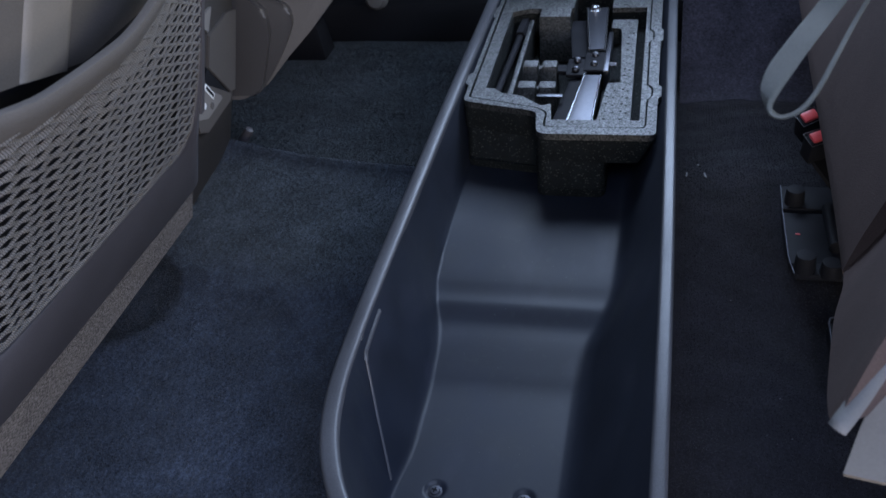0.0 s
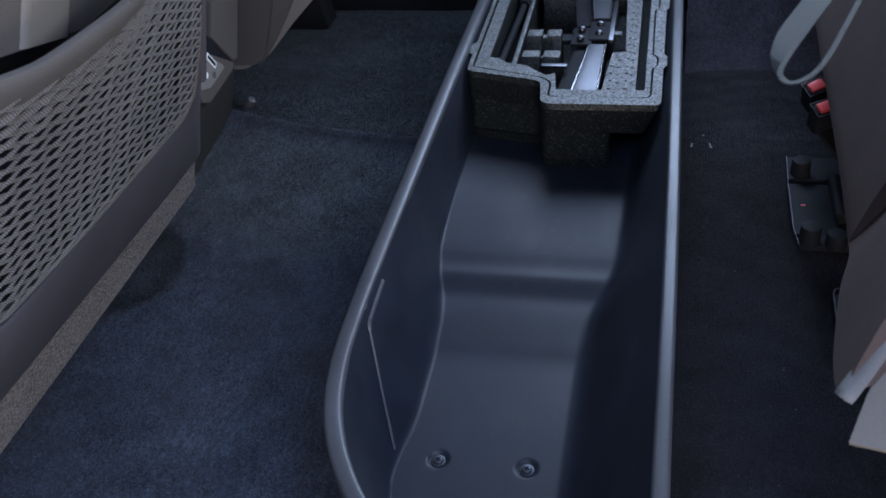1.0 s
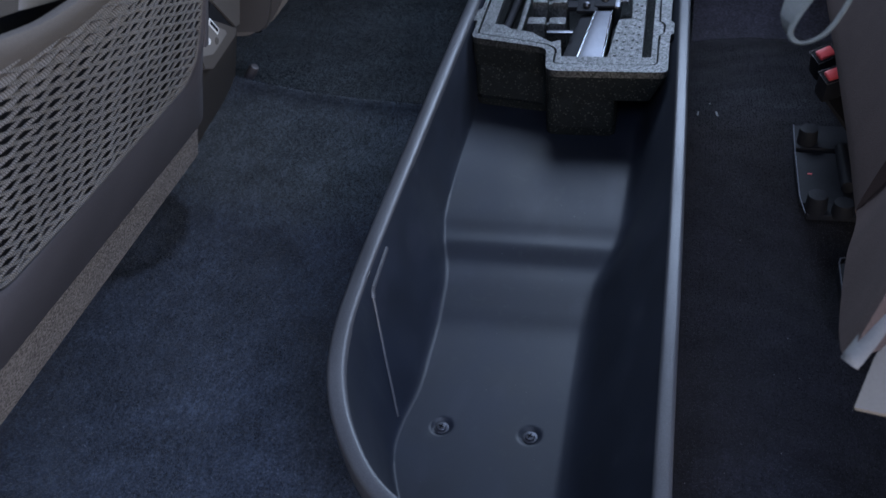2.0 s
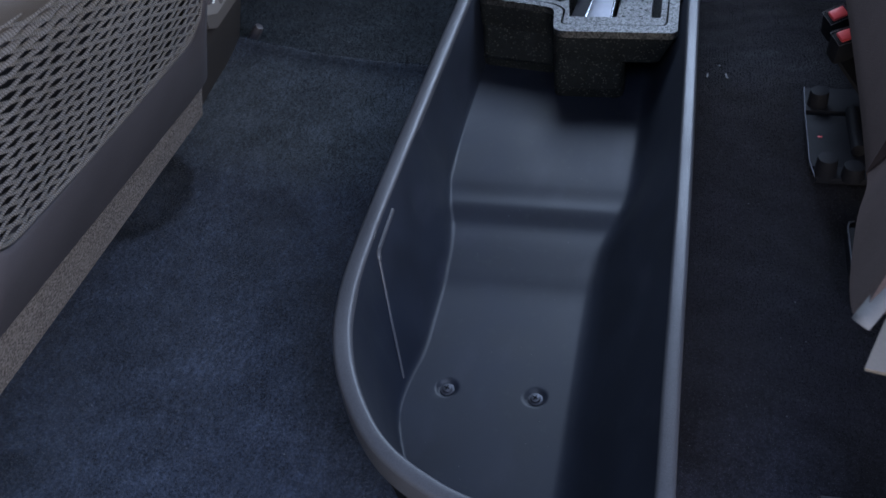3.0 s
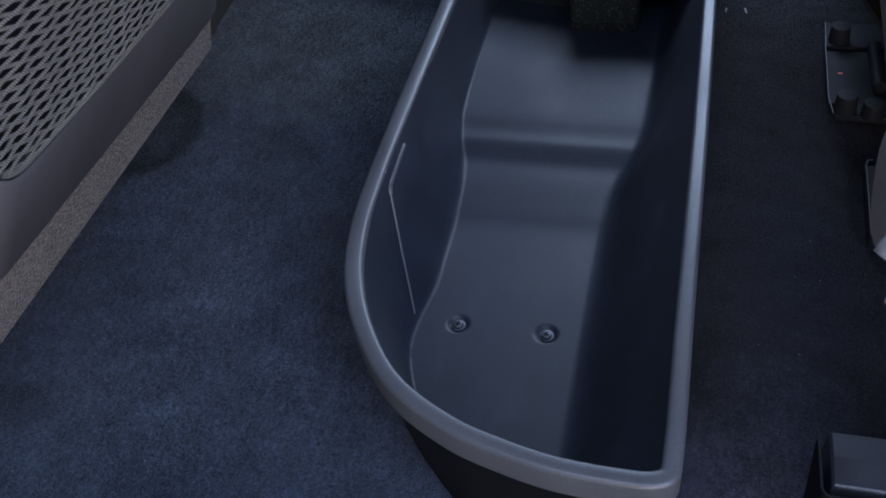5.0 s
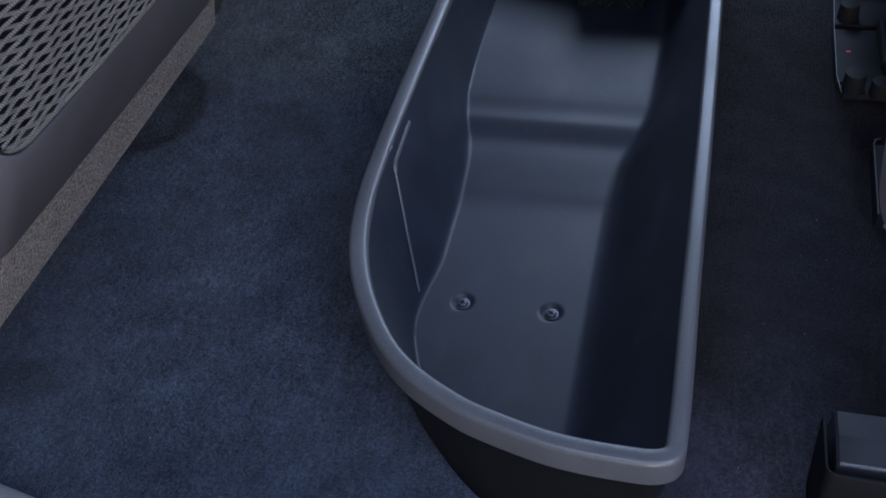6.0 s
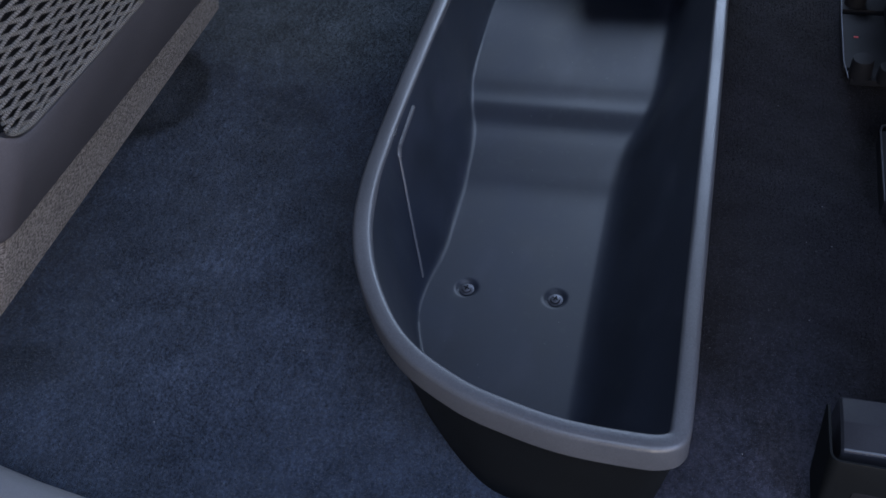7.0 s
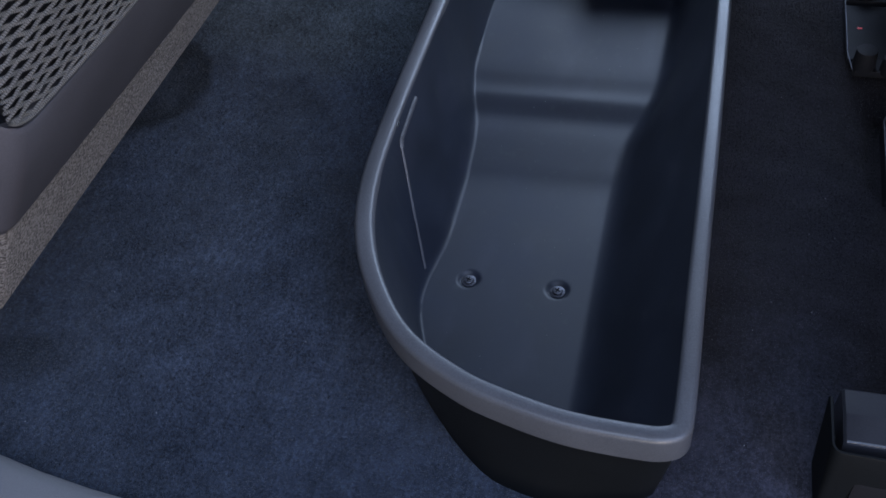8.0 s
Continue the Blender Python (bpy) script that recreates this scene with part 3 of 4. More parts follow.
for i, p in enumerate(RIM_PTS):
    a, b = RIM_PTS[max(i - 1, 0)], RIM_PTS[min(i + 1, len(RIM_PTS) - 1)]
    t = (b - a).normalized()
    nrm = Vector((-t.y, t.x))
    near = smoothstep(-0.03, 0.088, p.x)
    lean = 0.002 + 0.016 * (1 - smoothstep(-0.14, -0.05, p.x))
    draw = Vector((-0.012 * near, 0.022 * near * (1 - smoothstep(0.53, 0.75, p.y))))
    rings.append([bm.verts.new((*(p + nrm * (0.005 + lean * s) + draw * s), 0.122 - (0.122 - floor_z(p.x, p.y) + 0.001) * s)) for s in (0, 0.33, 0.66, 1.0)])
for p, q in zip(rings, rings[1:]):
    for k in range(3):
        bm.faces.new((p[k], q[k], q[k + 1], p[k + 1]))
# darker and less glossy than the tub
part("outer_wall", bm, M_DEEP, BIN, "matt black outer wall")

# rolled rim with a hanging lip
bm = bmesh.new()
section = [(0.0, -0.027), (0.0, -0.0042), (-0.0005, -0.0022), (-0.0018, -0.0007), (-0.0036, -0.0001), (-0.0075, 0.0), (-0.0115, -0.0003), (-0.0134, -0.0011), (-0.0144, -0.0030), (-0.0150, -0.0070), (-0.0140, -0.016), (-0.006, -0.016), (-0.003, -0.027)]
rings = []
for i, p in enumerate(RIM_PTS):
    a, b = RIM_PTS[max(i - 1, 0)], RIM_PTS[min(i + 1, len(RIM_PTS) - 1)]
    t = (b - a).normalized()
    nrm, k = Vector((-t.y, t.x)), rim_width(p) / RIM_W
    rings.append([bm.verts.new((*(p - nrm * d * k), RIM_TOP + h)) for d, h in section])
for p, q in zip(rings, rings[1:]):
    for k in range(len(section)):
        bm.faces.new((p[k], q[k], q[(k + 1) % len(section)], p[(k + 1) % len(section)]))
bm.faces.new(rings[0])
bm.faces.new(rings[-1])
part("rim", bm, M_RIM, BIN)

# raised slot rib on the long wall
def wall_x(y, z):
    """Where the long wall stands at a height."""
    lo, hi = span(y)[0], -0.08
    for _ in range(40):
        m = (lo + hi) / 2
        lo, hi = (m, hi) if depth_in(m, y)[0] > z else (lo, m)
    return lo


for line, r in (([(0.858, 0.131), (0.830, 0.130), (0.801, 0.1293)], 0.0024), ([(0.801, 0.1293), (0.797, 0.1280), (0.793, 0.124)], 0.0027), ([(0.794, 0.125), (0.781, 0.105), (0.763, 0.074), (0.748, 0.040), (0.738, 0.016)], 0.0016)):
    bm = bmesh.new()
    sweep(bm, [(wall_x(y, z) + 0.0006, y, z) for y, z in line], circle(r, 8), up=(1, 0, 0.2))
    part("rib", bm, M_RIM, BIN)
bm = bmesh.new()
sweep(bm, [(-0.1965, 0.803, 0.1405), (-0.1972, 0.812, 0.1405)], circle(0.0009, 6))
part("scuff", bm, M_ZINC, BIN, "small bright nick in the rim")

for sx, sy in SCREWS:
    bm = bmesh.new()
    lathe(bm, (sx, sy, 0.0043), [(0.0072, 0.0), (0.0072, 0.0012), (0.0062, 0.0016), (0.0050, 0.0016), (0.0050, 0.0030), (0.0047, 0.0035), (0.0042, 0.0037), (0.0005, 0.0038)], 24)
    screw = part("screw", bm, M_DARK, BIN, "steel cross-head screw with a washer")
    bm = bmesh.new()
    turn = random.uniform(0, 1.5)
    for a in (0, math.pi / 2):
        box(bm, (sx, sy, 0.0081), (0.0056, 0.0012, 0.0006), 0, Matrix.Rotation(a + turn, 4, "Z"))
    part("cross_slot", bm, M_MATT, screw)

# dust and crumbs on the bin's floor
rng = random.Random(5)
b = bmesh.new()
for _ in range(34):
    y = rng.uniform(0.60, 1.16)
    x = rng.uniform(-0.13, 0.005)
    box(b, (x, y, bin_floor(y) + 0.0005), (rng.uniform(0.0004, 0.0012), rng.uniform(0.0003, 0.0007), 0.0004), 0.0001, Matrix.Rotation(rng.uniform(0, 3), 4, "Z"))
tagged(link("dust", b, M_DUST, False), "tiny pale dust flecks on the bin floor", "dust", kind="stuff")

# ---- foam tool tray ----
FT, FB = 0.136, 0.046
TRAY = thing("foam_tool_tray", (-0.06, 1.42, FB), "dark grey bead-foam tool tray standing in the bin", "foam tray")
OUT = rounded([(-0.190, 1.685), (-0.190, 1.607), (-0.1935, 1.602), (-0.1935, 1.570), (-0.190, 1.565), (-0.190, 1.374), (-0.196, 1.368), (-0.196, 1.342), (-0.190, 1.336), (-0.190, 1.290), (-0.085, 1.264), (-0.079, 1.206), (0.071, 1.206), (0.071, 1.301), (0.0755, 1.307), (0.0755, 1.334), (0.071, 1.340), (0.071, 1.474), (0.0745, 1.480), (0.0745, 1.514), (0.071, 1.520), (0.071, 1.685)], [0.01, 0.002, 0.002, 0.002, 0.002, 0.002, 0.002, 0.002, 0.002, 0.010, 0.012, 0.014, 0.010, 0.002, 0.002, 0.002, 0.002, 0.002, 0.002, 0.002, 0.002, 0.01], 3)
IN = [(-0.164, 1.588), (-0.1645, 1.330), (-0.152, 1.328), (-0.139, 1.315), (-0.110, 1.3075), (-0.101, 1.298), (-0.081, 1.281), (-0.069, 1.2865), (-0.0635, 1.2440), (0.0495, 1.2440), (0.0478, 1.600), (-0.006, 1.600), (-0.006, 1.655), (-0.066, 1.655), (-0.067, 1.600), (-0.140, 1.600)]


def ring(bm, outer, inside, z0, z1):
    """A wall between two outlines, of one height."""
    b = bmesh.new()
    edges = []
    for pts in (outer, inside):
        vs = [b.verts.new((x, y, z1)) for x, y in pts]
        edges += [b.edges.new((vs[k], vs[(k + 1) % len(vs)])) for k in range(len(vs))]
    bmesh.ops.triangle_fill(b, edges=edges, use_beauty=True)
    geo = bmesh.ops.extrude_face_region(b, geom=b.faces[:])
    for v in geo["geom"]:
        if isinstance(v, bmesh.types.BMVert):
            v.co.z = z0
    join(bm, b)
    return bm


bm = bmesh.new()
prism(bm, rounded([(-0.186, 1.685), (-0.186, 1.266), (-0.079, 1.2485), (-0.079, 1.685)], [0.01, 0.012, 0.004, 0.01]), FB, 0.058, 0.010)
prism(bm, rounded([(-0.080, 1.685), (-0.080, 1.1965), (0.0095, 1.1965), (0.0095, 1.685)], [0.004, 0.014, 0.012, 0.004]), FB, 0.058, 0.006)
prism(bm, rounded([(0.004, 1.685), (0.004, 1.211), (0.053, 1.211), (0.053, 1.685)], [0.002, 0.002, 0.012, 0.01]), 0.0935, 0.0985, 0.0)
part("base", bm, M_WALL, TRAY)
bm = bmesh.new()
LOW_OUT = rounded([(-0.187, 1.685), (-0.187, 1.274), (-0.084, 1.253), (-0.079, 1.1985), (0.0085, 1.1985), (0.0085, 1.685)], [0.01, 0.012, 0.012, 0.014, 0.012, 0.01])
LOW_IN = [(-0.165, 1.655), (-0.1655, 1.330), (-0.139, 1.316), (-0.110, 1.3085), (-0.082, 1.282), (-0.069, 1.2875), (-0.0635, 1.245), (-0.0085, 1.245), (-0.0085, 1.655)]
ring(bm, LOW_OUT, LOW_IN, 0.058, 0.095)
for v in bm.verts:
    if v.co.z > 0.09 and v.co.y < 1.30:
        v.co.y += 0.0075 if v.co.y < 1.23 else 0.0135
ring(bm, OUT, IN, 0.0945, FT - 0.009)
for v in bm.verts:
    if v.co.x > 0.06 and v.co.z < 0.1:
        v.co.x -= 0.018
part("side_wall", bm, M_WALL, TRAY, "matt black open-bead side wall")


def groove(w):
    """The groove round the lip swings outwards at each tab; w: how far from its middle."""
    pts = [(-0.183 - w, 1.678), (-0.183 - w, 1.302 - w), (-0.086 - w, 1.2745 - w), (-0.0715 - w, 1.262 - w), (-0.0715 - w, 1.2245 - w), (0.0575 + w, 1.2245 - w), (0.0575 + w, 1.300), (0.0632 + w, 1.308), (0.0632 + w, 1.331), (0.0565 + w, 1.340), (0.0555 + w, 1.474), (0.0605 + w, 1.482), (0.0605 + w, 1.508), (0.0545 + w, 1.516), (0.0540 + w, 1.678)]
    return rounded(pts, [0.004] * 3 + [0.008] * 3 + [0.003] * 9, 3)


mid1, mid2 = groove(0.0013), groove(-0.0013)
bm = bmesh.new()
ring(bm, OUT, mid1, FT - 0.0091, FT)
part("outer_lip", bm, M_FOAM, TRAY)
bm = bmesh.new()
ring(bm, mid2, IN, FT - 0.0091, FT - 0.001)
part("inner_lip", bm, M_FOAM, TRAY)
# raised blocks and shelves in the tray
bm = bmesh.new()
box(bm, (-0.0945, 1.612, 0.097), (0.053, 0.096, 0.078), 0.004, taper=0.94)
part("block", bm, M_FOAM, TRAY)
for mid, size in (((-0.114, 1.425, 0.092), (0.024, 0.024, 0.068)), ((-0.086, 1.425, 0.092), (0.024, 0.024, 0.068)), ((-0.100, 1.430, 0.088), (0.050, 0.012, 0.060)), ((-0.112, 1.364, 0.091), (0.028, 0.022, 0.066)), ((-0.083, 1.364, 0.091), (0.026, 0.022, 0.066)), ((-0.098, 1.370, 0.087), (0.050, 0.010, 0.058))):
    bm = bmesh.new()
    box(bm, mid, size, 0.004, taper=0.94)
    part("block", bm, M_FOAM, TRAY)
bm = bmesh.new()
prism(bm, rounded([(-0.0075, 1.2435), (0.0375, 1.2435), (0.0345, 1.560), (0.0350, 1.578), (-0.004, 1.578), (-0.004, 1.548), (0.010, 1.545), (0.0125, 1.528), (0.019, 1.368), (0.0012, 1.366)], [0.001, 0.001, 0.002, 0.002, 0.002, 0.004, 0.004, 0.004, 0.004, 0.004], 3), 0.097, 0.1245)
part("shelf", bm, M_FOAM, TRAY)
for x, y, n in ((0.030, 1.262, 14), (0.0235, 1.266, 13), (0.012, 1.262, 5), (0.003, 1.266, 4)):
    for k in range(n):
        bm = bmesh.new()
        lathe(bm, (x, y + 0.0205 * k, 0.1245), [(0.0022, 0), (0.0020, 0.0009), (0.0012, 0.0013), (0.0002, 0.0014)], 8)
        part("stud", bm, M_FOAM, TRAY)
bm = bmesh.new()
box(bm, (-0.134, 1.47, 0.088), (0.008, 0.27, 0.060), 0.003)
part("divider", bm, M_FOAM, TRAY)

# ---- scissor jack in the tray ----
JACK = thing("scissor_jack", (-0.028, 1.43, 0.092), "folded steel scissor jack lying in the foam tray", "car jack")


def channel(bm, a, b, w0, w1, z, h):
    """A folded steel arm: a web with two flanges, from a to b."""
    a, b = Vector((*a, z)), Vector((*b, z))
    t = (b - a).normalized()
    s = Vector((t.y, -t.x, 0))
    g = []
    for p, w in ((a, w0), (b, w1)):
        g.append([p - s * w / 2 - Vector((0, 0, h)), p - s * w / 2, p - s * (w / 2 - 0.003) + Vector((0, 0, 0.001)), p + s * (w / 2 - 0.003) + Vector((0, 0, 0.001)), p + s * w / 2, p + s * w / 2 - Vector((0, 0, h))])
    slab(bm, g, (0, 0, -0.002))
    return bm


bm = bmesh.new()
channel(bm, (-0.030, 1.250), (-0.022, 1.395), 0.034, 0.023, 0.121, 0.02)
part("arm", bm, M_STEEL, JACK)
bm = bmesh.new()
channel(bm, (-0.021, 1.470), (-0.031, 1.622), 0.023, 0.034, 0.125, 0.02)
part("arm", bm, M_STEEL, JACK)
for a, c, w0, w1, z in (((-0.030, 1.250), (-0.022, 1.395), 0.034, 0.023, 0.122), ((-0.021, 1.470), (-0.031, 1.622), 0.023, 0.034, 0.126)):
    for side in (-1, 1):
        bm = bmesh.new()
        sweep(bm, [(a[0] + side * w0 / 2, a[1], z), (c[0] + side * w1 / 2, c[1], z)], circle(0.0013, 8))
        part("folded_edge", bm, M_ZINC, JACK, "bright arm edge")
bm = bmesh.new()
channel(bm, (-0.056, 1.262), (-0.043, 1.40), 0.026, 0.022, 0.112, 0.018)
part("arm", bm, M_BLACK, JACK)
bm = bmesh.new()
channel(bm, (-0.046, 1.47), (-0.060, 1.60), 0.024, 0.028, 0.112, 0.018)
part("arm", bm, M_BLACK, JACK)
for mid, size in (((-0.046, 1.424, 0.118), (0.030, 0.052, 0.006)), ((-0.020, 1.438, 0.120), (0.034, 0.058, 0.006)), ((-0.074, 1.428, 0.113), (0.036, 0.022, 0.008))):
    bm = bmesh.new()
    box(bm, mid, size, 0.003)
    part("pivot_plate", bm, M_BLACK, JACK)
for x, y in ((-0.047, 1.438), (-0.047, 1.409), (-0.022, 1.455), (-0.022, 1.426)):
    bm = bmesh.new()
    lathe(bm, (x, y, 0.123), [(0.0056, 0), (0.0056, 0.002), (0.0045, 0.004), (0.002, 0.0055), (0.0004, 0.0056)], 16)
    part("rivet", bm, M_STEEL, JACK)
bm = bmesh.new()
lathe(bm, (-0.034, 1.612, 0.125), [(0.0095, 0), (0.0095, 0.003), (0.006, 0.004), (0.006, 0.009), (0.003, 0.010), (0.0005, 0.010)], 18)
part("bolt", bm, M_ZINC, JACK)
bm = bmesh.new()
box(bm, (-0.004, 1.47, 0.110), (0.007, 0.13, 0.028), 0.002)
part("side_plate", bm, M_STEEL, JACK)
bm = bmesh.new()
lathe(bm, (0.002, 1.435, 0.116), [(0.006, -0.008), (0.006, 0.008), (0.0005, 0.0082)], 6, Matrix.Rotation(radians(90), 4, "Y"))
part("nut", bm, M_ZINC, JACK)

# wrench rod in its slot
WR = thing("wheel_wrench", (-0.155, 1.47, 0.10), "slim black steel wrench rod in a foam slot", "wrench")
bm = bmesh.new()
sweep(bm, [(-0.157, 1.345, 0.108), (-0.150, 1.50, 0.110), (-0.146, 1.60, 0.112)], circle(0.0055, 10))
part("rod", bm, M_BLACK, WR)
bm = bmesh.new()
sweep(bm, [(-0.148, 1.545, 0.112), (-0.145, 1.615, 0.113)], circle(0.009, 6))
part("socket", bm, M_BLACK, WR)
# bright key by the small blocks
bm = bmesh.new()
box(bm, (-0.076, 1.331, 0.122), (0.036, 0.008, 0.004), 0.001)
tagged(link("hex_key", bm, M_STEEL), "short bright steel key lying in the foam tray", "tool")


# ---- front seats ----
def shell_x(z):
    return -0.470 + 0.6 * (z - 0.135) if z < 0.345 else -0.344 + 0.28 * (z - 0.345)


Y0, Y1 = 0.527, 0.878


def far_side(z):
    """The seat back's inboard edge flares towards its foot."""
    return Y1 + 0.72 * max(0, 0.34 - z)


def strip_low(y):
    return 0.139 - 0.075 * (y - Y0)


def strip_top(y):
    return 0.251 - 0.16 * (y - Y0)


def net_low(y):
    z = 0.354 - 0.09 * (y - Y0)
    k = max(0, (y - 0.826) / (Y1 - 0.006 - 0.826))
    z += 0.12 * (1 - math.sqrt(max(0, 1 - min(1, k) ** 2)))
    k = max(0, (0.560 - y) / 0.031)
    return z + 0.02 * (1 - math.sqrt(max(0, 1 - min(1, k) ** 2)))


def hem_z(y):
    """The pocket's stretched top edge rises towards its sides."""
    return 0.5225 + 0.35 * max(0, 0.585 - y) ** 1.2 + 0.9 * max(0, y - 0.655) ** 1.5


def pocket(y, v):
    z0 = min(net_low(y), hem_z(y) - 0.001)
    z = z0 + (hem_z(y) - z0) * v
    g = math.sin(math.pi * min(1, max(0, (y - 0.50) / (Y1 - 0.50)))) ** 0.7
    return Vector((shell_x(z) + 0.003 + 0.048 * g * (v * (0.35 + 0.65 * v)), y, z))


SEAT = thing("front_seat", (-0.42, 0.73, 0.0), "front seat back with a net pocket and dark plastic edge trim", "car seat", "front seats")


def sheet(name, lo, hi, out, mat, steps=8, y0=Y0, y1=None, label="", thick=0.05, n=40, rim=0.016, shear=0.0):
    """A skin over the seat back between two heights; its sides curl away."""
    b = bmesh.new()
    g = []
    for k in range(n + 1):
        u = k / n
        row = []
        for q in range(steps + 1):
            y = y0 + ((y1 or Y1) - y0) * u
            z = lo(y) + (hi(y) - lo(y)) * q / steps
            y = y0 + ((y1 or far_side(z)) - y0) * u
            e = max(0, 1 - (y - y0) / rim, 1 - ((y1 or far_side(z)) - y) / rim)
            row.append((shell_x(z) + out - rim * e * e, y + shear * (z - 0.52), z))
        g.append(row)
    slab(b, g, (-thick, 0, 0))
    return part(name, b, mat, SEAT, label)


sheet("back_shell", lambda y: strip_low(y) + 0.01, lambda y: 0.95, -0.008, M_MATT, 24)
sheet("lower_strip", strip_low, lambda y: strip_top(y) + 0.004, -0.002, M_FELT, 6, Y0 + 0.004, None, "brown-grey felt strip along the foot", 0.04, 40, 0.01)
# pad stops short: black shell below it stands in for shade in the pocket
def pad_low(y):
    return max(0.494, 0.5225 - 0.29 * (y - 0.587))


sheet("back_pad", pad_low, lambda y: 0.93, 0.004, M_PAD, 16, Y0, 0.80, "", 0.01, 30, 0.012)
sheet("accent_panel", lambda y: pad_low(y) + 0.001, lambda y: 0.925, 0.0065, M_BEIGE, 16, 0.610, 0.674, "beige vinyl insert", 0.01, 16, 0.008, 0.35)
# trim: lower band and inboard side rail round the pocket
b = bmesh.new()
g = []
prof = [(0, -0.006), (0.02, 0.002), (0.08, 0.0055), (0.5, 0.0065), (0.93, 0.007), (0.98, 0.005), (1.0, -0.003)]
for k in range(57):
    u = k / 56
    row = []
    for q, o in prof:
        y = Y0 + (Y1 - Y0) * u
        lo, hi = strip_top(y), net_low(y)
        z = lo + (hi - lo) * q
        y = Y0 + (far_side(z) - Y0) * u
        e = max(0, 1 - (y - Y0) / 0.014, 1 - (far_side(z) - y) / 0.012)
        row.append((shell_x(z) + o - 0.014 * e * e, y, z))
    g.append(row)
slab(b, g, (-0.04, 0, 0))
part("edge_trim", b, M_TRIM, SEAT)
b = bmesh.new()
sweep(b, [(shell_x(z) - 0.004, Y1 - 0.001, z) for z in [0.35 + 0.05 * k for k in range(13)]], [(0.004, -0.03), (0.0055, 0.004), (0.003, 0.009), (-0.003, 0.009), (-0.0055, 0.004), (-0.004, -0.03)], up=(1, 0, 0))
part("side_rail", b, M_TRIM, SEAT)


# net: two families of twisted cords
def cord(bm, pts, r, layer):
    rings = []
    run = 0.0
    swell = [k for _, k in pts]
    pts = [q for q, _ in pts]
    for i, p in enumerate(pts):
        a, c = pts[max(i - 1, 0)], pts[min(i + 1, len(pts) - 1)]
        t = (c - a).normalized()
        side = t.cross(Vector((1, 0, 0.4))).normalized()
        u = side.cross(t)
        if u.x < 0:
            u = -u
        run += (p - pts[i - 1]).length if i else 0
        row = []
        for k in range(7):
            q = math.pi * (1.5 + k / 3)
            v = bm.verts.new(p + (side * math.cos(q) * swell[i] + u * 0.85 * math.sin(q)) * r)
            v[layer] = run / 0.0019 + k / 6
            row.append(v)
        rings.append(row)
    for p, q in zip(rings, rings[1:]):
        for j in range(6):
            bm.faces.new((p[j], p[j + 1], q[j + 1], q[j]))


b = bmesh.new()
layer = b.verts.layers.float.new("twist")
TOOTH, STEP = 0.0253, 0.0012
for slope, gap, thick, lift in ((-0.45, 0.0086, 0.0014, 0.0002), (0.16, 0.0091, 0.00118, 0.0011)):
    for k in range(-25, 60):
        run = []
        y = Y0 + 0.004
        while y < Y1 - 0.004:
            z = 0.36 + k * gap + (y - Y0) * slope
            z0 = net_low(y)
            inside = z0 + 0.001 <= z <= hem_z(y) - 0.013 and z0 < hem_z(y) - 0.03
            if inside:
                v = (z - z0) / (hem_z(y) - z0)
                q = pocket(y, v)
                q.x += lift + 0.0006 * math.sin(y * 2 * math.pi / TOOTH)
                run.append((q, 1 + 1.1 * smoothstep(0.66, 0.90, v)))
            if not inside or y + STEP >= Y1 - 0.004:
                if len(run) > 3:
                    cord(b, run, thick, layer)
                run = []
            y += STEP
edge = [(pocket(Y0 + 0.005 + (Y1 - Y0 - 0.012) * k / 240, 0.012) + Vector((0.0012, 0, 0)), 1) for k in range(241)]
cord(b, edge, 0.0016, layer)
part("net", b, M_CORD, SEAT, "grey-brown twisted cord net")
b = bmesh.new()
g = []
for k in range(41):
    y = Y0 + 0.002 + (Y1 - Y0 - 0.008) * k / 40
    g.append([pocket(y, v) + Vector((o, 0, 0)) for v, o in ((0.80, -0.004), (0.855, -0.0012), (0.885, 0.0014), (0.91, 0.0032), (0.95, 0.0042), (0.985, 0.0038), (1.002, 0.0016), (1.008, -0.001))])
slab(b, g, (-0.004, 0, 0))
part("hem", b, M_HEM, SEAT, "stretched grey-brown cloth hem")
other = copy_thing(SEAT, Matrix.Translation((-0.47, 1.61, 0.012)) @ Matrix.Diagonal((1, -0.8, 1, 1)))
bpy.context.view_layer.update()


def shield(name, corners, y, mat, label="", deep=0.10, roll=0.010):
    """A moulded cover on the seat's inboard side: an outline in x and z with a rolled near edge."""
    out = rounded(corners, [0.009] * len(corners), 4)
    b = bmesh.new()
    near = [b.verts.new((x, y, z)) for x, z in out]
    far = [b.verts.new((x, y + deep, z)) for x, z in out]
    n = len(out)
    face = b.faces.new(near)
    b.faces.new(far)
    for k in range(n):
        b.faces.new((near[k], near[(k + 1) % n], far[(k + 1) % n], far[k]))
    bmesh.ops.bevel(b, geom=list(face.edges), offset=roll, segments=4, affect="EDGES", profile=0.5, clamp_overlap=True)
    part(name, b, mat, other, label)


shield("seat_frame", [(-0.62, 0.36), (-0.62, 0.086), (-0.560, 0.088), (-0.514, 0.114), (-0.471, 0.160), (-0.427, 0.202), (-0.385, 0.249), (-0.33, 0.36)], 1.375, M_BROWN, "taupe moulded seat frame cover")
shield("side_shield", [(-0.60, 0.31), (-0.60, 0.098), (-0.530, 0.100), (-0.508, 0.124), (-0.488, 0.152), (-0.464, 0.189), (-0.450, 0.216), (-0.450, 0.240), (-0.474, 0.258), (-0.51, 0.285)], 1.366, M_CONSOLE, "grey moulded side shield", 0.06)
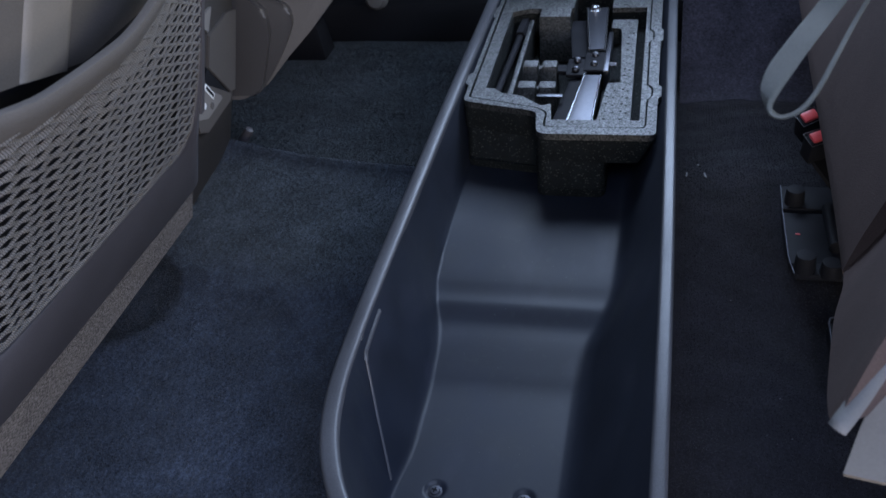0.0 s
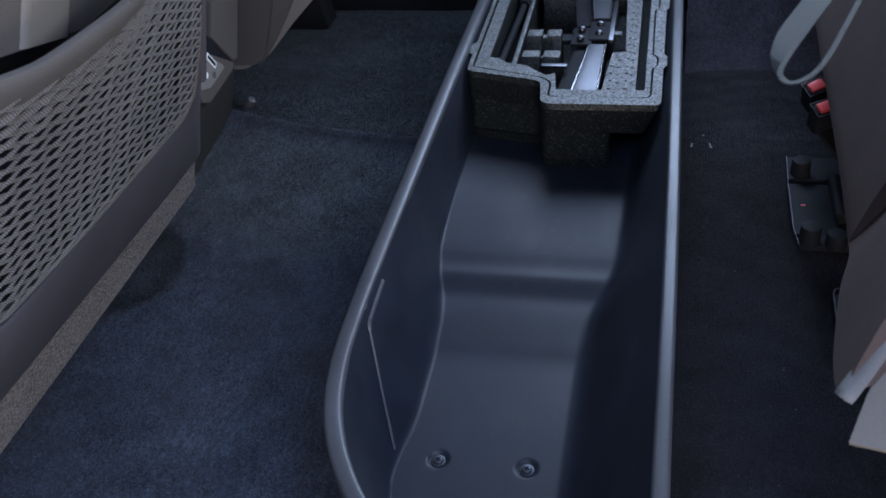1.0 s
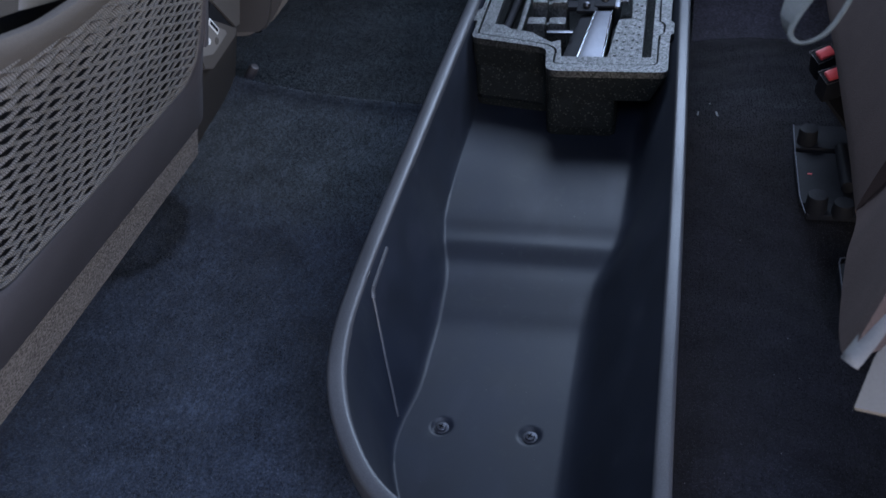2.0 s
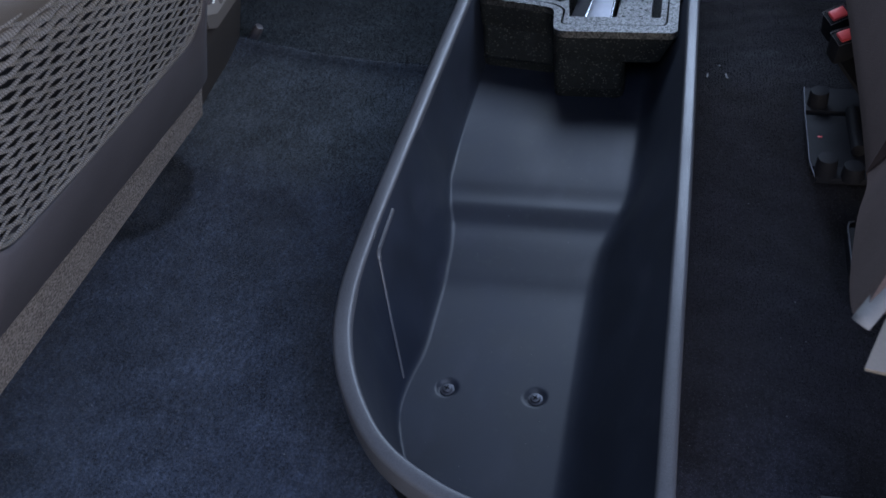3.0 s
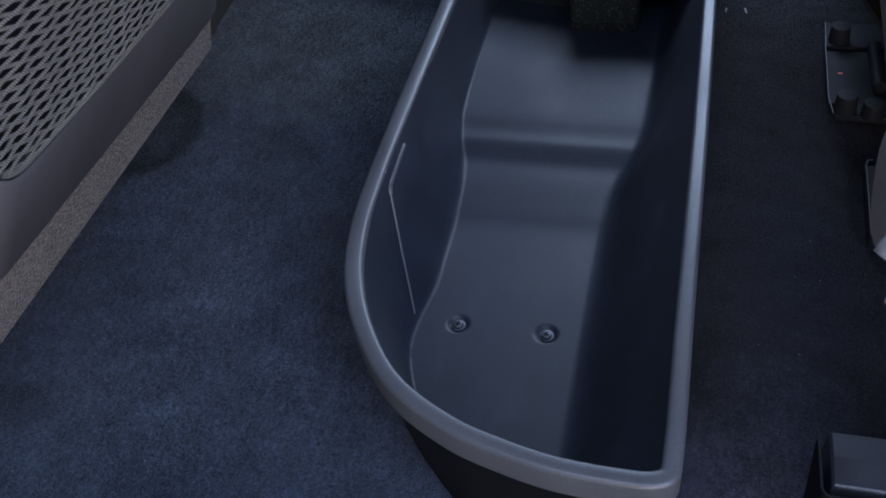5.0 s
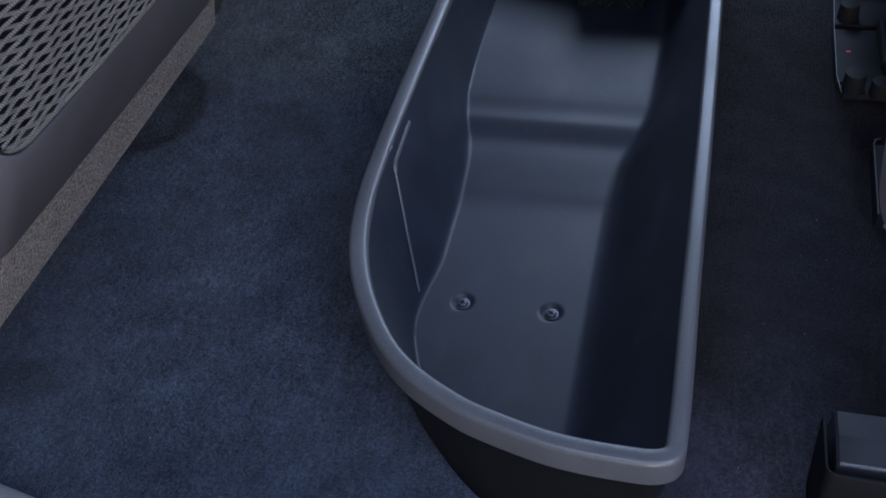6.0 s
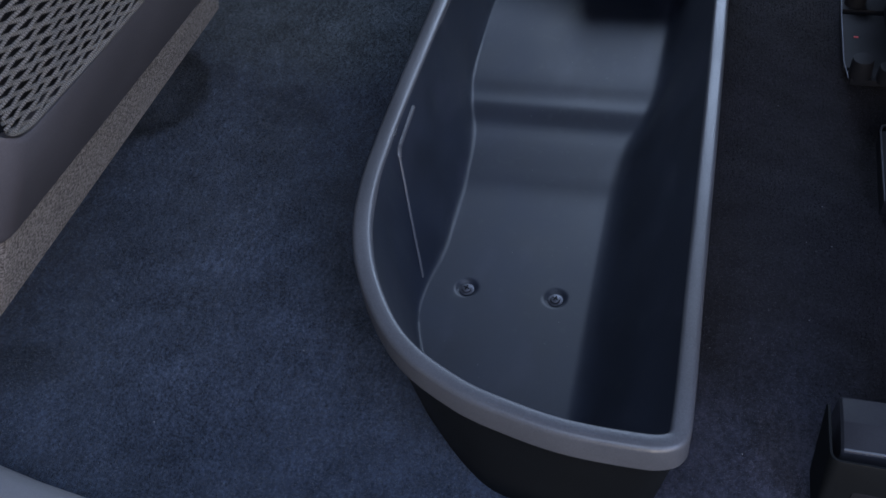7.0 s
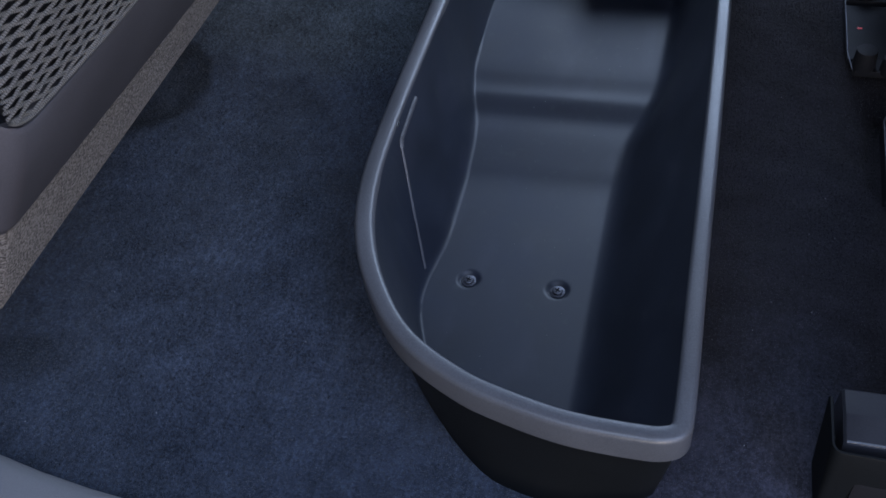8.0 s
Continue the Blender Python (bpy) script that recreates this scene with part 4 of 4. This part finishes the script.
shield("recliner_cover", [(-0.60, 0.30), (-0.60, 0.105), (-0.522, 0.107), (-0.510, 0.132), (-0.497, 0.169), (-0.4845, 0.205), (-0.4825, 0.240), (-0.505, 0.260), (-0.54, 0.280)], 1.354, M_CONSOLE, "grey rounded recliner cover", 0.04)

# seat rails on the floor
for x, y in ((-0.71, 1.66), (-0.79, 0.74)):
    z = floor_z(x, y)
    RAIL = thing("seat_rail", (x, y, z), "black seat rail housing under a front seat", "seat rail", "seat rails")
    bm = bmesh.new()
    box(bm, (x, y, z + 0.045), (0.16, 0.22, 0.10), 0.008, taper=0.9)
    part("housing", bm, M_MATT, RAIL)
    bm = bmesh.new()
    box(bm, (x + 0.12, y + 0.06, z + 0.03), (0.10, 0.06, 0.07), 0.008, taper=0.8)
    part("foot", bm, M_MATT, RAIL)
    bm = bmesh.new()
    box(bm, (x - 0.02, y, z + 0.115), (0.2, 0.21, 0.06), 0.01)
    part("frame", bm, M_MATT, RAIL)

# ---- centre console ----
CON = thing("centre_console", (-0.60, 1.17, 0.03), "taupe and black centre console with a rear port panel", "console")
prof = [(-0.580, 0.015, 1.3045), (-0.567, 0.045, 1.3205), (-0.5514, 0.075, 1.3035), (-0.5358, 0.105, 1.2865), (-0.5202, 0.135, 1.2695), (-0.5046, 0.165, 1.2525), (-0.502, 0.185, 1.2585), (-0.502, 0.210, 1.2755), (-0.502, 0.250, 1.3015), (-0.502, 0.300, 1.325), (-0.505, 0.36, 1.325), (-0.53, 0.43, 1.325)]
bm = bmesh.new()
slab(bm, [[(x - 0.003 * max(0, k - 7), 1.04 + (far - 1.04) * (k / 9), z) for x, z, far in prof] for k in range(10)], (-0.25, 0, 0))
part("body", bm, M_LOWER, CON)


def facet(name, corners, mat, out, label=""):
    """A flat plate on the console's rear face, from its corners (y, z)."""
    b = bmesh.new()
    hi = [b.verts.new((-0.500 + out, y, z)) for y, z in corners]
    lo = [b.verts.new((-0.506, y, z)) for y, z in corners]
    n = len(corners)
    b.faces.new(hi)
    for k in range(n):
        b.faces.new((hi[k], lo[k], lo[(k + 1) % n], hi[(k + 1) % n]))
    bmesh.ops.bevel(b, geom=[e for e in b.edges if all(v.co.x > -0.504 for v in e.verts)], offset=0.0012, segments=2, affect="EDGES")
    return part(name, b, mat, CON, label)


facet("upper_panel", [(1.10, 0.300), (1.235, 0.300), (1.210, 0.275), (1.195, 0.290), (1.10, 0.30)][:4], M_BROWN, 0.003, "taupe upper panel")
facet("recess_panel", [(1.211, 0.271), (1.272, 0.276), (1.302, 0.268), (1.242, 0.177), (1.227, 0.181), (1.186, 0.237)], M_RECESS, 0.002, "grey-brown recess panel")
# black plate standing in for the shade below the recess
facet("recess_shade", [(1.160, 0.228), (1.183, 0.240), (1.222, 0.184), (1.201, 0.186)], M_MATT, 0.0015)
facet("port_frame", [(1.120, 0.238), (1.160, 0.229), (1.2285, 0.1785), (1.2206, 0.1713), (1.1405, 0.1669), (1.120, 0.178)], M_RECESS, 0.003, "grey-brown port frame")
plate = facet("port_panel", [(1.120, 0.230), (1.1600, 0.2230), (1.1960, 0.1940), (1.1985, 0.1865), (1.1486, 0.1825), (1.120, 0.195)], M_BROWN, 0.004, "taupe port panel")


def on_plate(y, z, w, h, turn, mat, name, lift, shape="box"):
    b = bmesh.new()
    mid = Vector((-0.496 + lift, y, z))
    r = Matrix.Rotation(radians(turn), 4, "X")
    if shape == "disc":
        lathe(b, mid, [(w, -0.0005), (w, 0.0006), (w * 0.1, 0.0007)], 16, Matrix.Rotation(radians(90), 4, "Y"))
    else:
        box(b, mid, (0.0012, w, h), 0.0004, r)
    return part(name, b, mat, plate)


on_plate(1.1685, 0.2125, 0.0275, 0.0085, -57, M_PRINT, "port_bezel", 0.0002)
on_plate(1.1685, 0.2125, 0.0225, 0.0042, -57, M_MATT, "port_slot", 0.0008)
on_plate(1.147, 0.203, 0.0042, 0, 0, M_PRINT, "symbol", 0.0002, "disc")
on_plate(1.166, 0.1935, 0.0046, 0, 0, M_HEM, "symbol", 0.0002, "disc")

# rail end cap at the hump's crest
bm = bmesh.new()
lathe(bm, (-0.560, 1.335, 0.036), [(0.0075, -0.01), (0.0075, 0.024), (0.006, 0.028), (0.001, 0.029)], 16, Matrix.Rotation(radians(38), 4, "Y"))
tagged(link("rail_cap", bm, M_TRIM), "small grey plastic rail cap standing on the carpet", "cap")
bm = bmesh.new()
lathe(bm, (-0.452, 1.778, 0.085), [(0.022, 0), (0.021, 0.012), (0.015, 0.018), (0.001, 0.019)], 20, Matrix.Rotation(radians(80), 4, "X"))
tagged(link("trim_cap", bm, M_EDGE), "round light grey cap on the far sill trim", "cap")

# ---- under the rear seat: floor brackets ----
BR = thing("floor_bracket", (0.27, 1.16, 0.03), "black metal seat bracket plate bolted to the carpeted floor", "bracket")
for mid, size in (((0.272, 1.149, 0.036), (0.080, 0.102, 0.008)), ((0.274, 1.232, 0.037), (0.080, 0.050, 0.009)), ((0.275, 1.0885, 0.036), (0.074, 0.023, 0.008))):
    bm = bmesh.new()
    box(bm, mid, size, 0.0012)
    part("plate", bm, M_BLACK, BR)
for x, y, h in ((0.248, 1.221, 1.0), (0.248, 1.087, 1.0), (0.276, 1.082, 0.75)):
    bm = bmesh.new()
    lathe(bm, (x, y, 0.038), [(0.0122, 0), (0.0120, 0.006 * h), (0.0112, 0.020 * h), (0.0106, 0.0225 * h), (0.001, 0.023 * h)], 24)
    knob = part("knob", bm, M_BLACK, BR, "domed black bolt cover")
    bm = bmesh.new()
    lathe(bm, (x, y, 0.038 + 0.0225 * h), [(0.0108, 0), (0.0104, 0.0008), (0.009, 0.0011), (0.001, 0.0012)], 24)
    part("cap", bm, M_BLACK, knob)
bm = bmesh.new()
sweep(bm, [(0.285, 1.20, 0.048), (0.285, 1.12, 0.048)], circle(0.008, 10))
box(bm, (0.292, 1.155, 0.044), (0.02, 0.02, 0.016), 0.002)
part("hinge", bm, M_BLACK, BR)
# thin line along the plates, paler than their paint
bm = bmesh.new()
sweep(bm, [(0.2345, 1.258, 0.0415), (0.2330, 1.20, 0.0405), (0.2325, 1.11, 0.0402), (0.2365, 1.079, 0.0400)], circle(0.0007, 6))
part("bright_edge", bm, M_DARK, BR, "thin bright edge")
bm = bmesh.new()
box(bm, (0.247, 1.155, 0.0402), (0.005, 0.0025, 0.0008), 0.0002)
part("paint_mark", bm, M_RED, BR, "tiny red paint mark")

BR.location += Vector((-0.0035, -0.0135, 0))

BR2 = thing("floor_bracket", (0.28, 0.88, 0.0), "black metal seat bracket plate with a bright edge", "bracket")
bm = bmesh.new()
slab(bm, [[(0.2665 - 0.002 * k / 8, 1.005 - 0.105 * k / 8, 0.020), (0.35, 1.005 - 0.105 * k / 8, 0.024)] for k in range(9)], (0, 0, -0.02))
part("plate", bm, M_BLACK, BR2)
bm = bmesh.new()
sweep(bm, [(0.2745, 1.017, 0.019), (0.2690, 1.014, 0.020), (0.2665, 1.005, 0.0205), (0.2655, 0.95, 0.0205), (0.2645, 0.90, 0.0205)], circle(0.0010, 6))
part("edge", bm, M_DARK, BR2, "bright metal edge")
tagged(BR, group="floor brackets")
tagged(BR2, group="floor brackets")

# latch cover by the doorway
LC = thing("latch_cover", (0.26, 0.57, 0.0), "black plastic seat latch block in an open surround", "latch cover")
bm = bmesh.new()
path = rounded([(0.1906, 0.5985), (0.1912, 0.5525), (0.34, 0.5500)], [0, 0.008, 0])
sweep(bm, [(x, y, 0.05) for x, y in path], [(-0.0075, -0.052), (-0.0015, 0.05), (-0.0008, 0.0515), (0.0008, 0.0515), (0.0015, 0.05), (-0.0045, -0.052)][::-1])
part("surround", bm, M_DEEP, LC)
bm = bmesh.new()
g = []
for y, z in ((0.610, 0.06), (0.6090, 0.0975), (0.6073, 0.0990), (0.5860, 0.1012), (0.5850, 0.1012), (0.5640, 0.0998), (0.5628, 0.0992), (0.5618, 0.0978), (0.5600, 0.06)):
    g.append([(0.1985, y, z - 0.002), (0.2005, y, z), (0.26, y, z), (0.34, y, z)])
slab(bm, g, (0, 0, -0.05))
part("block", bm, M_LATCH, LC, smooth=False)
bm = bmesh.new()
box(bm, (0.275, 0.578, 0.03), (0.124, 0.052, 0.06), 0.004)
part("base", bm, M_MATT, LC)

# seat belt buckles
for k, (x, y, z) in enumerate(((0.252, 1.241, 0.145), (0.258, 1.196, 0.143))):
    BK = thing("seat_belt_buckle", (x, y, 0.035), "black seat belt buckle with a red release button", "buckle", "seat belt buckles")
    turn = Euler((radians(18), radians(-14 + 6 * k), radians(25))).to_matrix().to_4x4()
    bm = bmesh.new()
    box(bm, Vector((x, y, z)) + turn @ Vector((0, 0, -0.018)), (0.026, 0.021, 0.036), 0.005, turn)
    part("housing", bm, M_BLACK, BK)
    bm = bmesh.new()
    sweep(bm, [Vector((x, y, z)) + turn @ Vector((sx * 0.0130, sy * 0.0105, 0.0005)) for sx, sy in ((-1, -1), (1, -1), (1, 1), (-1, 1))], circle(0.0006, 6), True)
    part("rim", bm, M_TRIM, BK, "thin grey rim")
    bm = bmesh.new()
    box(bm, Vector((x, y, z)) + turn @ Vector((0.001, 0, 0.001)), (0.019, 0.014, 0.006), 0.0028, turn)
    part("button", bm, M_RED, BK, "red release button")
    bm = bmesh.new()
    sweep(bm, [Vector((x, y, z)) + turn @ Vector((0, 0, -0.033)), Vector((x + 0.03, y - 0.005, 0.075)), Vector((x + 0.06, y - 0.01, 0.036))], [(-0.010, -0.002), (-0.010, 0.002), (0.010, 0.002), (0.010, -0.002)])
    part("stalk", bm, M_MATT, BK)

# ---- folded rear seat ----
RS = thing("rear_seat_cushion", (0.45, 1.2, 0.03), "folded-up dark cloth rear seat cushion with a pull strap", "seat cushion", "rear seat cushions")
edge = dense([(0.268, 1.70, 0.175), (0.254, 1.48, 0.198), (0.2475, 1.25, 0.20), (0.2445, 1.087, 0.20), (0.2415, 0.963, 0.20), (0.2375, 0.87, 0.20)], 6)
bm = bmesh.new()
g = []
for p in edge:
    g.append([p + Vector((d, 0.01 * d, h)) for d, h in ((0.012, -0.022), (0.003, -0.010), (0.0, 0.0), (0.003, 0.014), (0.010, 0.04), (0.03, 0.10), (0.07, 0.22), (0.11, 0.36), (0.14, 0.46))])
slab(bm, g, (0.10, 0, -0.02))
part("cushion", bm, M_SEAT, RS)
bm = bmesh.new()
box(bm, (0.40, 1.28, 0.12), (0.05, 0.5, 0.18), 0.01)
part("hinge_frame", bm, M_MATT, RS)
strap = dense([(0.290, 0.90, 0.585), (0.230, 0.80, 0.545), (0.1811, 0.6999, 0.520), (0.1576, 0.6321, 0.520), (0.1484, 0.6056, 0.520), (0.1404, 0.5874, 0.520), (0.1336, 0.5789, 0.520), (0.1273, 0.5766, 0.520), (0.1247, 0.5844, 0.520), (0.1280, 0.5969, 0.520), (0.1369, 0.6200, 0.520), (0.1506, 0.6546, 0.520), (0.1696, 0.7003, 0.520), (0.225, 0.80, 0.548), (0.285, 0.90, 0.60)], 6)
bm = bmesh.new()
rings = []
LEFT, RIGHT = Vector((-0.008, 0.016, -0.003)), Vector((0.0035, 0.020, -0.0105))
for k, p in enumerate(strap):
    t = (strap[min(k + 1, len(strap) - 1)] - strap[max(k - 1, 0)]).normalized()
    out = Vector((t.y, -t.x, 0)).normalized() * 0.0013
    wide = RIGHT.lerp(LEFT, smoothstep(0.50, 0.72, k / len(strap)))
    rings.append([bm.verts.new(p + q) for q in (out * 0.6, -out * 0.6, wide * 0.04 - out, wide * 0.96 - out, wide - out * 0.6, wide + out * 0.6, wide * 0.96 + out, wide * 0.04 + out)])
for p, q in zip(rings, rings[1:]):
    for k in range(8):
        bm.faces.new((p[k], p[(k + 1) % 8], q[(k + 1) % 8], q[k]))
bm.faces.new(rings[0])
bm.faces.new(rings[-1])
part("strap", bm, M_STRAP, RS, "light grey webbing pull loop")

RN = thing("rear_seat_cushion", (0.40, 0.7, 0.03), "folded-up grey cloth rear seat cushion with pale vinyl edging", "seat cushion", "rear seat cushions")
e1 = dense([(0.2385, 0.870, 0.20), (0.232, 0.835, 0.212), (0.2105, 0.752, 0.25), (0.1865, 0.637, 0.30), (0.1655, 0.535, 0.372), (0.1655, 0.520, 0.381)], 5)
e2 = dense([(0.40, 1.02, 0.36), (0.38, 0.95, 0.38), (0.34, 0.86, 0.40), (0.29, 0.75, 0.41), (0.235, 0.64, 0.40), (0.215, 0.605, 0.395)], 5)
bm = bmesh.new()
slab(bm, [[p.lerp(q, s) + Vector((0, 0, 0.012 * math.sin(math.pi * s))) for s in (0, 0.03, 0.08, 0.2, 0.4, 0.6, 0.8, 1.0)] for p, q in zip(e1, e2)], (0.05, 0.05, -0.03))
part("cushion", bm, M_SEAT, RN)
bm = bmesh.new()
sweep(bm, dense([(0.1665, 0.519, 0.380), (0.1680, 0.5205, 0.382), (0.180, 0.540, 0.383), (0.198, 0.571, 0.386), (0.24, 0.645, 0.40)], 6), [(0.0052 * math.cos(a * 0.5236), 0.0036 * math.sin(a * 0.5236)) for a in range(12)])
part("edging", bm, M_EDGE, RN, "pale grey rolled vinyl edging")
bm = bmesh.new()
slab(bm, [[(0.1695, 0.5035, 0.366), (0.188, 0.4985, 0.368), (0.26, 0.50, 0.37)], [(0.1810, 0.533, 0.369), (0.205, 0.533, 0.371), (0.30, 0.55, 0.38)], [(0.195, 0.562, 0.371), (0.23, 0.565, 0.374), (0.32, 0.58, 0.385)], [(0.215, 0.600, 0.376), (0.26, 0.61, 0.38), (0.34, 0.63, 0.39)]], (0.001, 0.001, -0.003))
part("flap", bm, M_FLAP, RN, "pale grey vinyl flap")
# unseen upper cushion, added to block light over the bin and carpet
bm = bmesh.new()
box(bm, (0.46, 0.68, 0.52), (0.10, 0.36, 0.30), 0.03, Matrix.Rotation(radians(15), 4, "Y"))
part("unseen_cushion_top", bm, M_SEAT, RN)
bm = bmesh.new()
box(bm, (0.42, 0.86, 0.20), (0.05, 0.16, 0.38), 0.01)
part("hinge_frame", bm, M_MATT, RN)
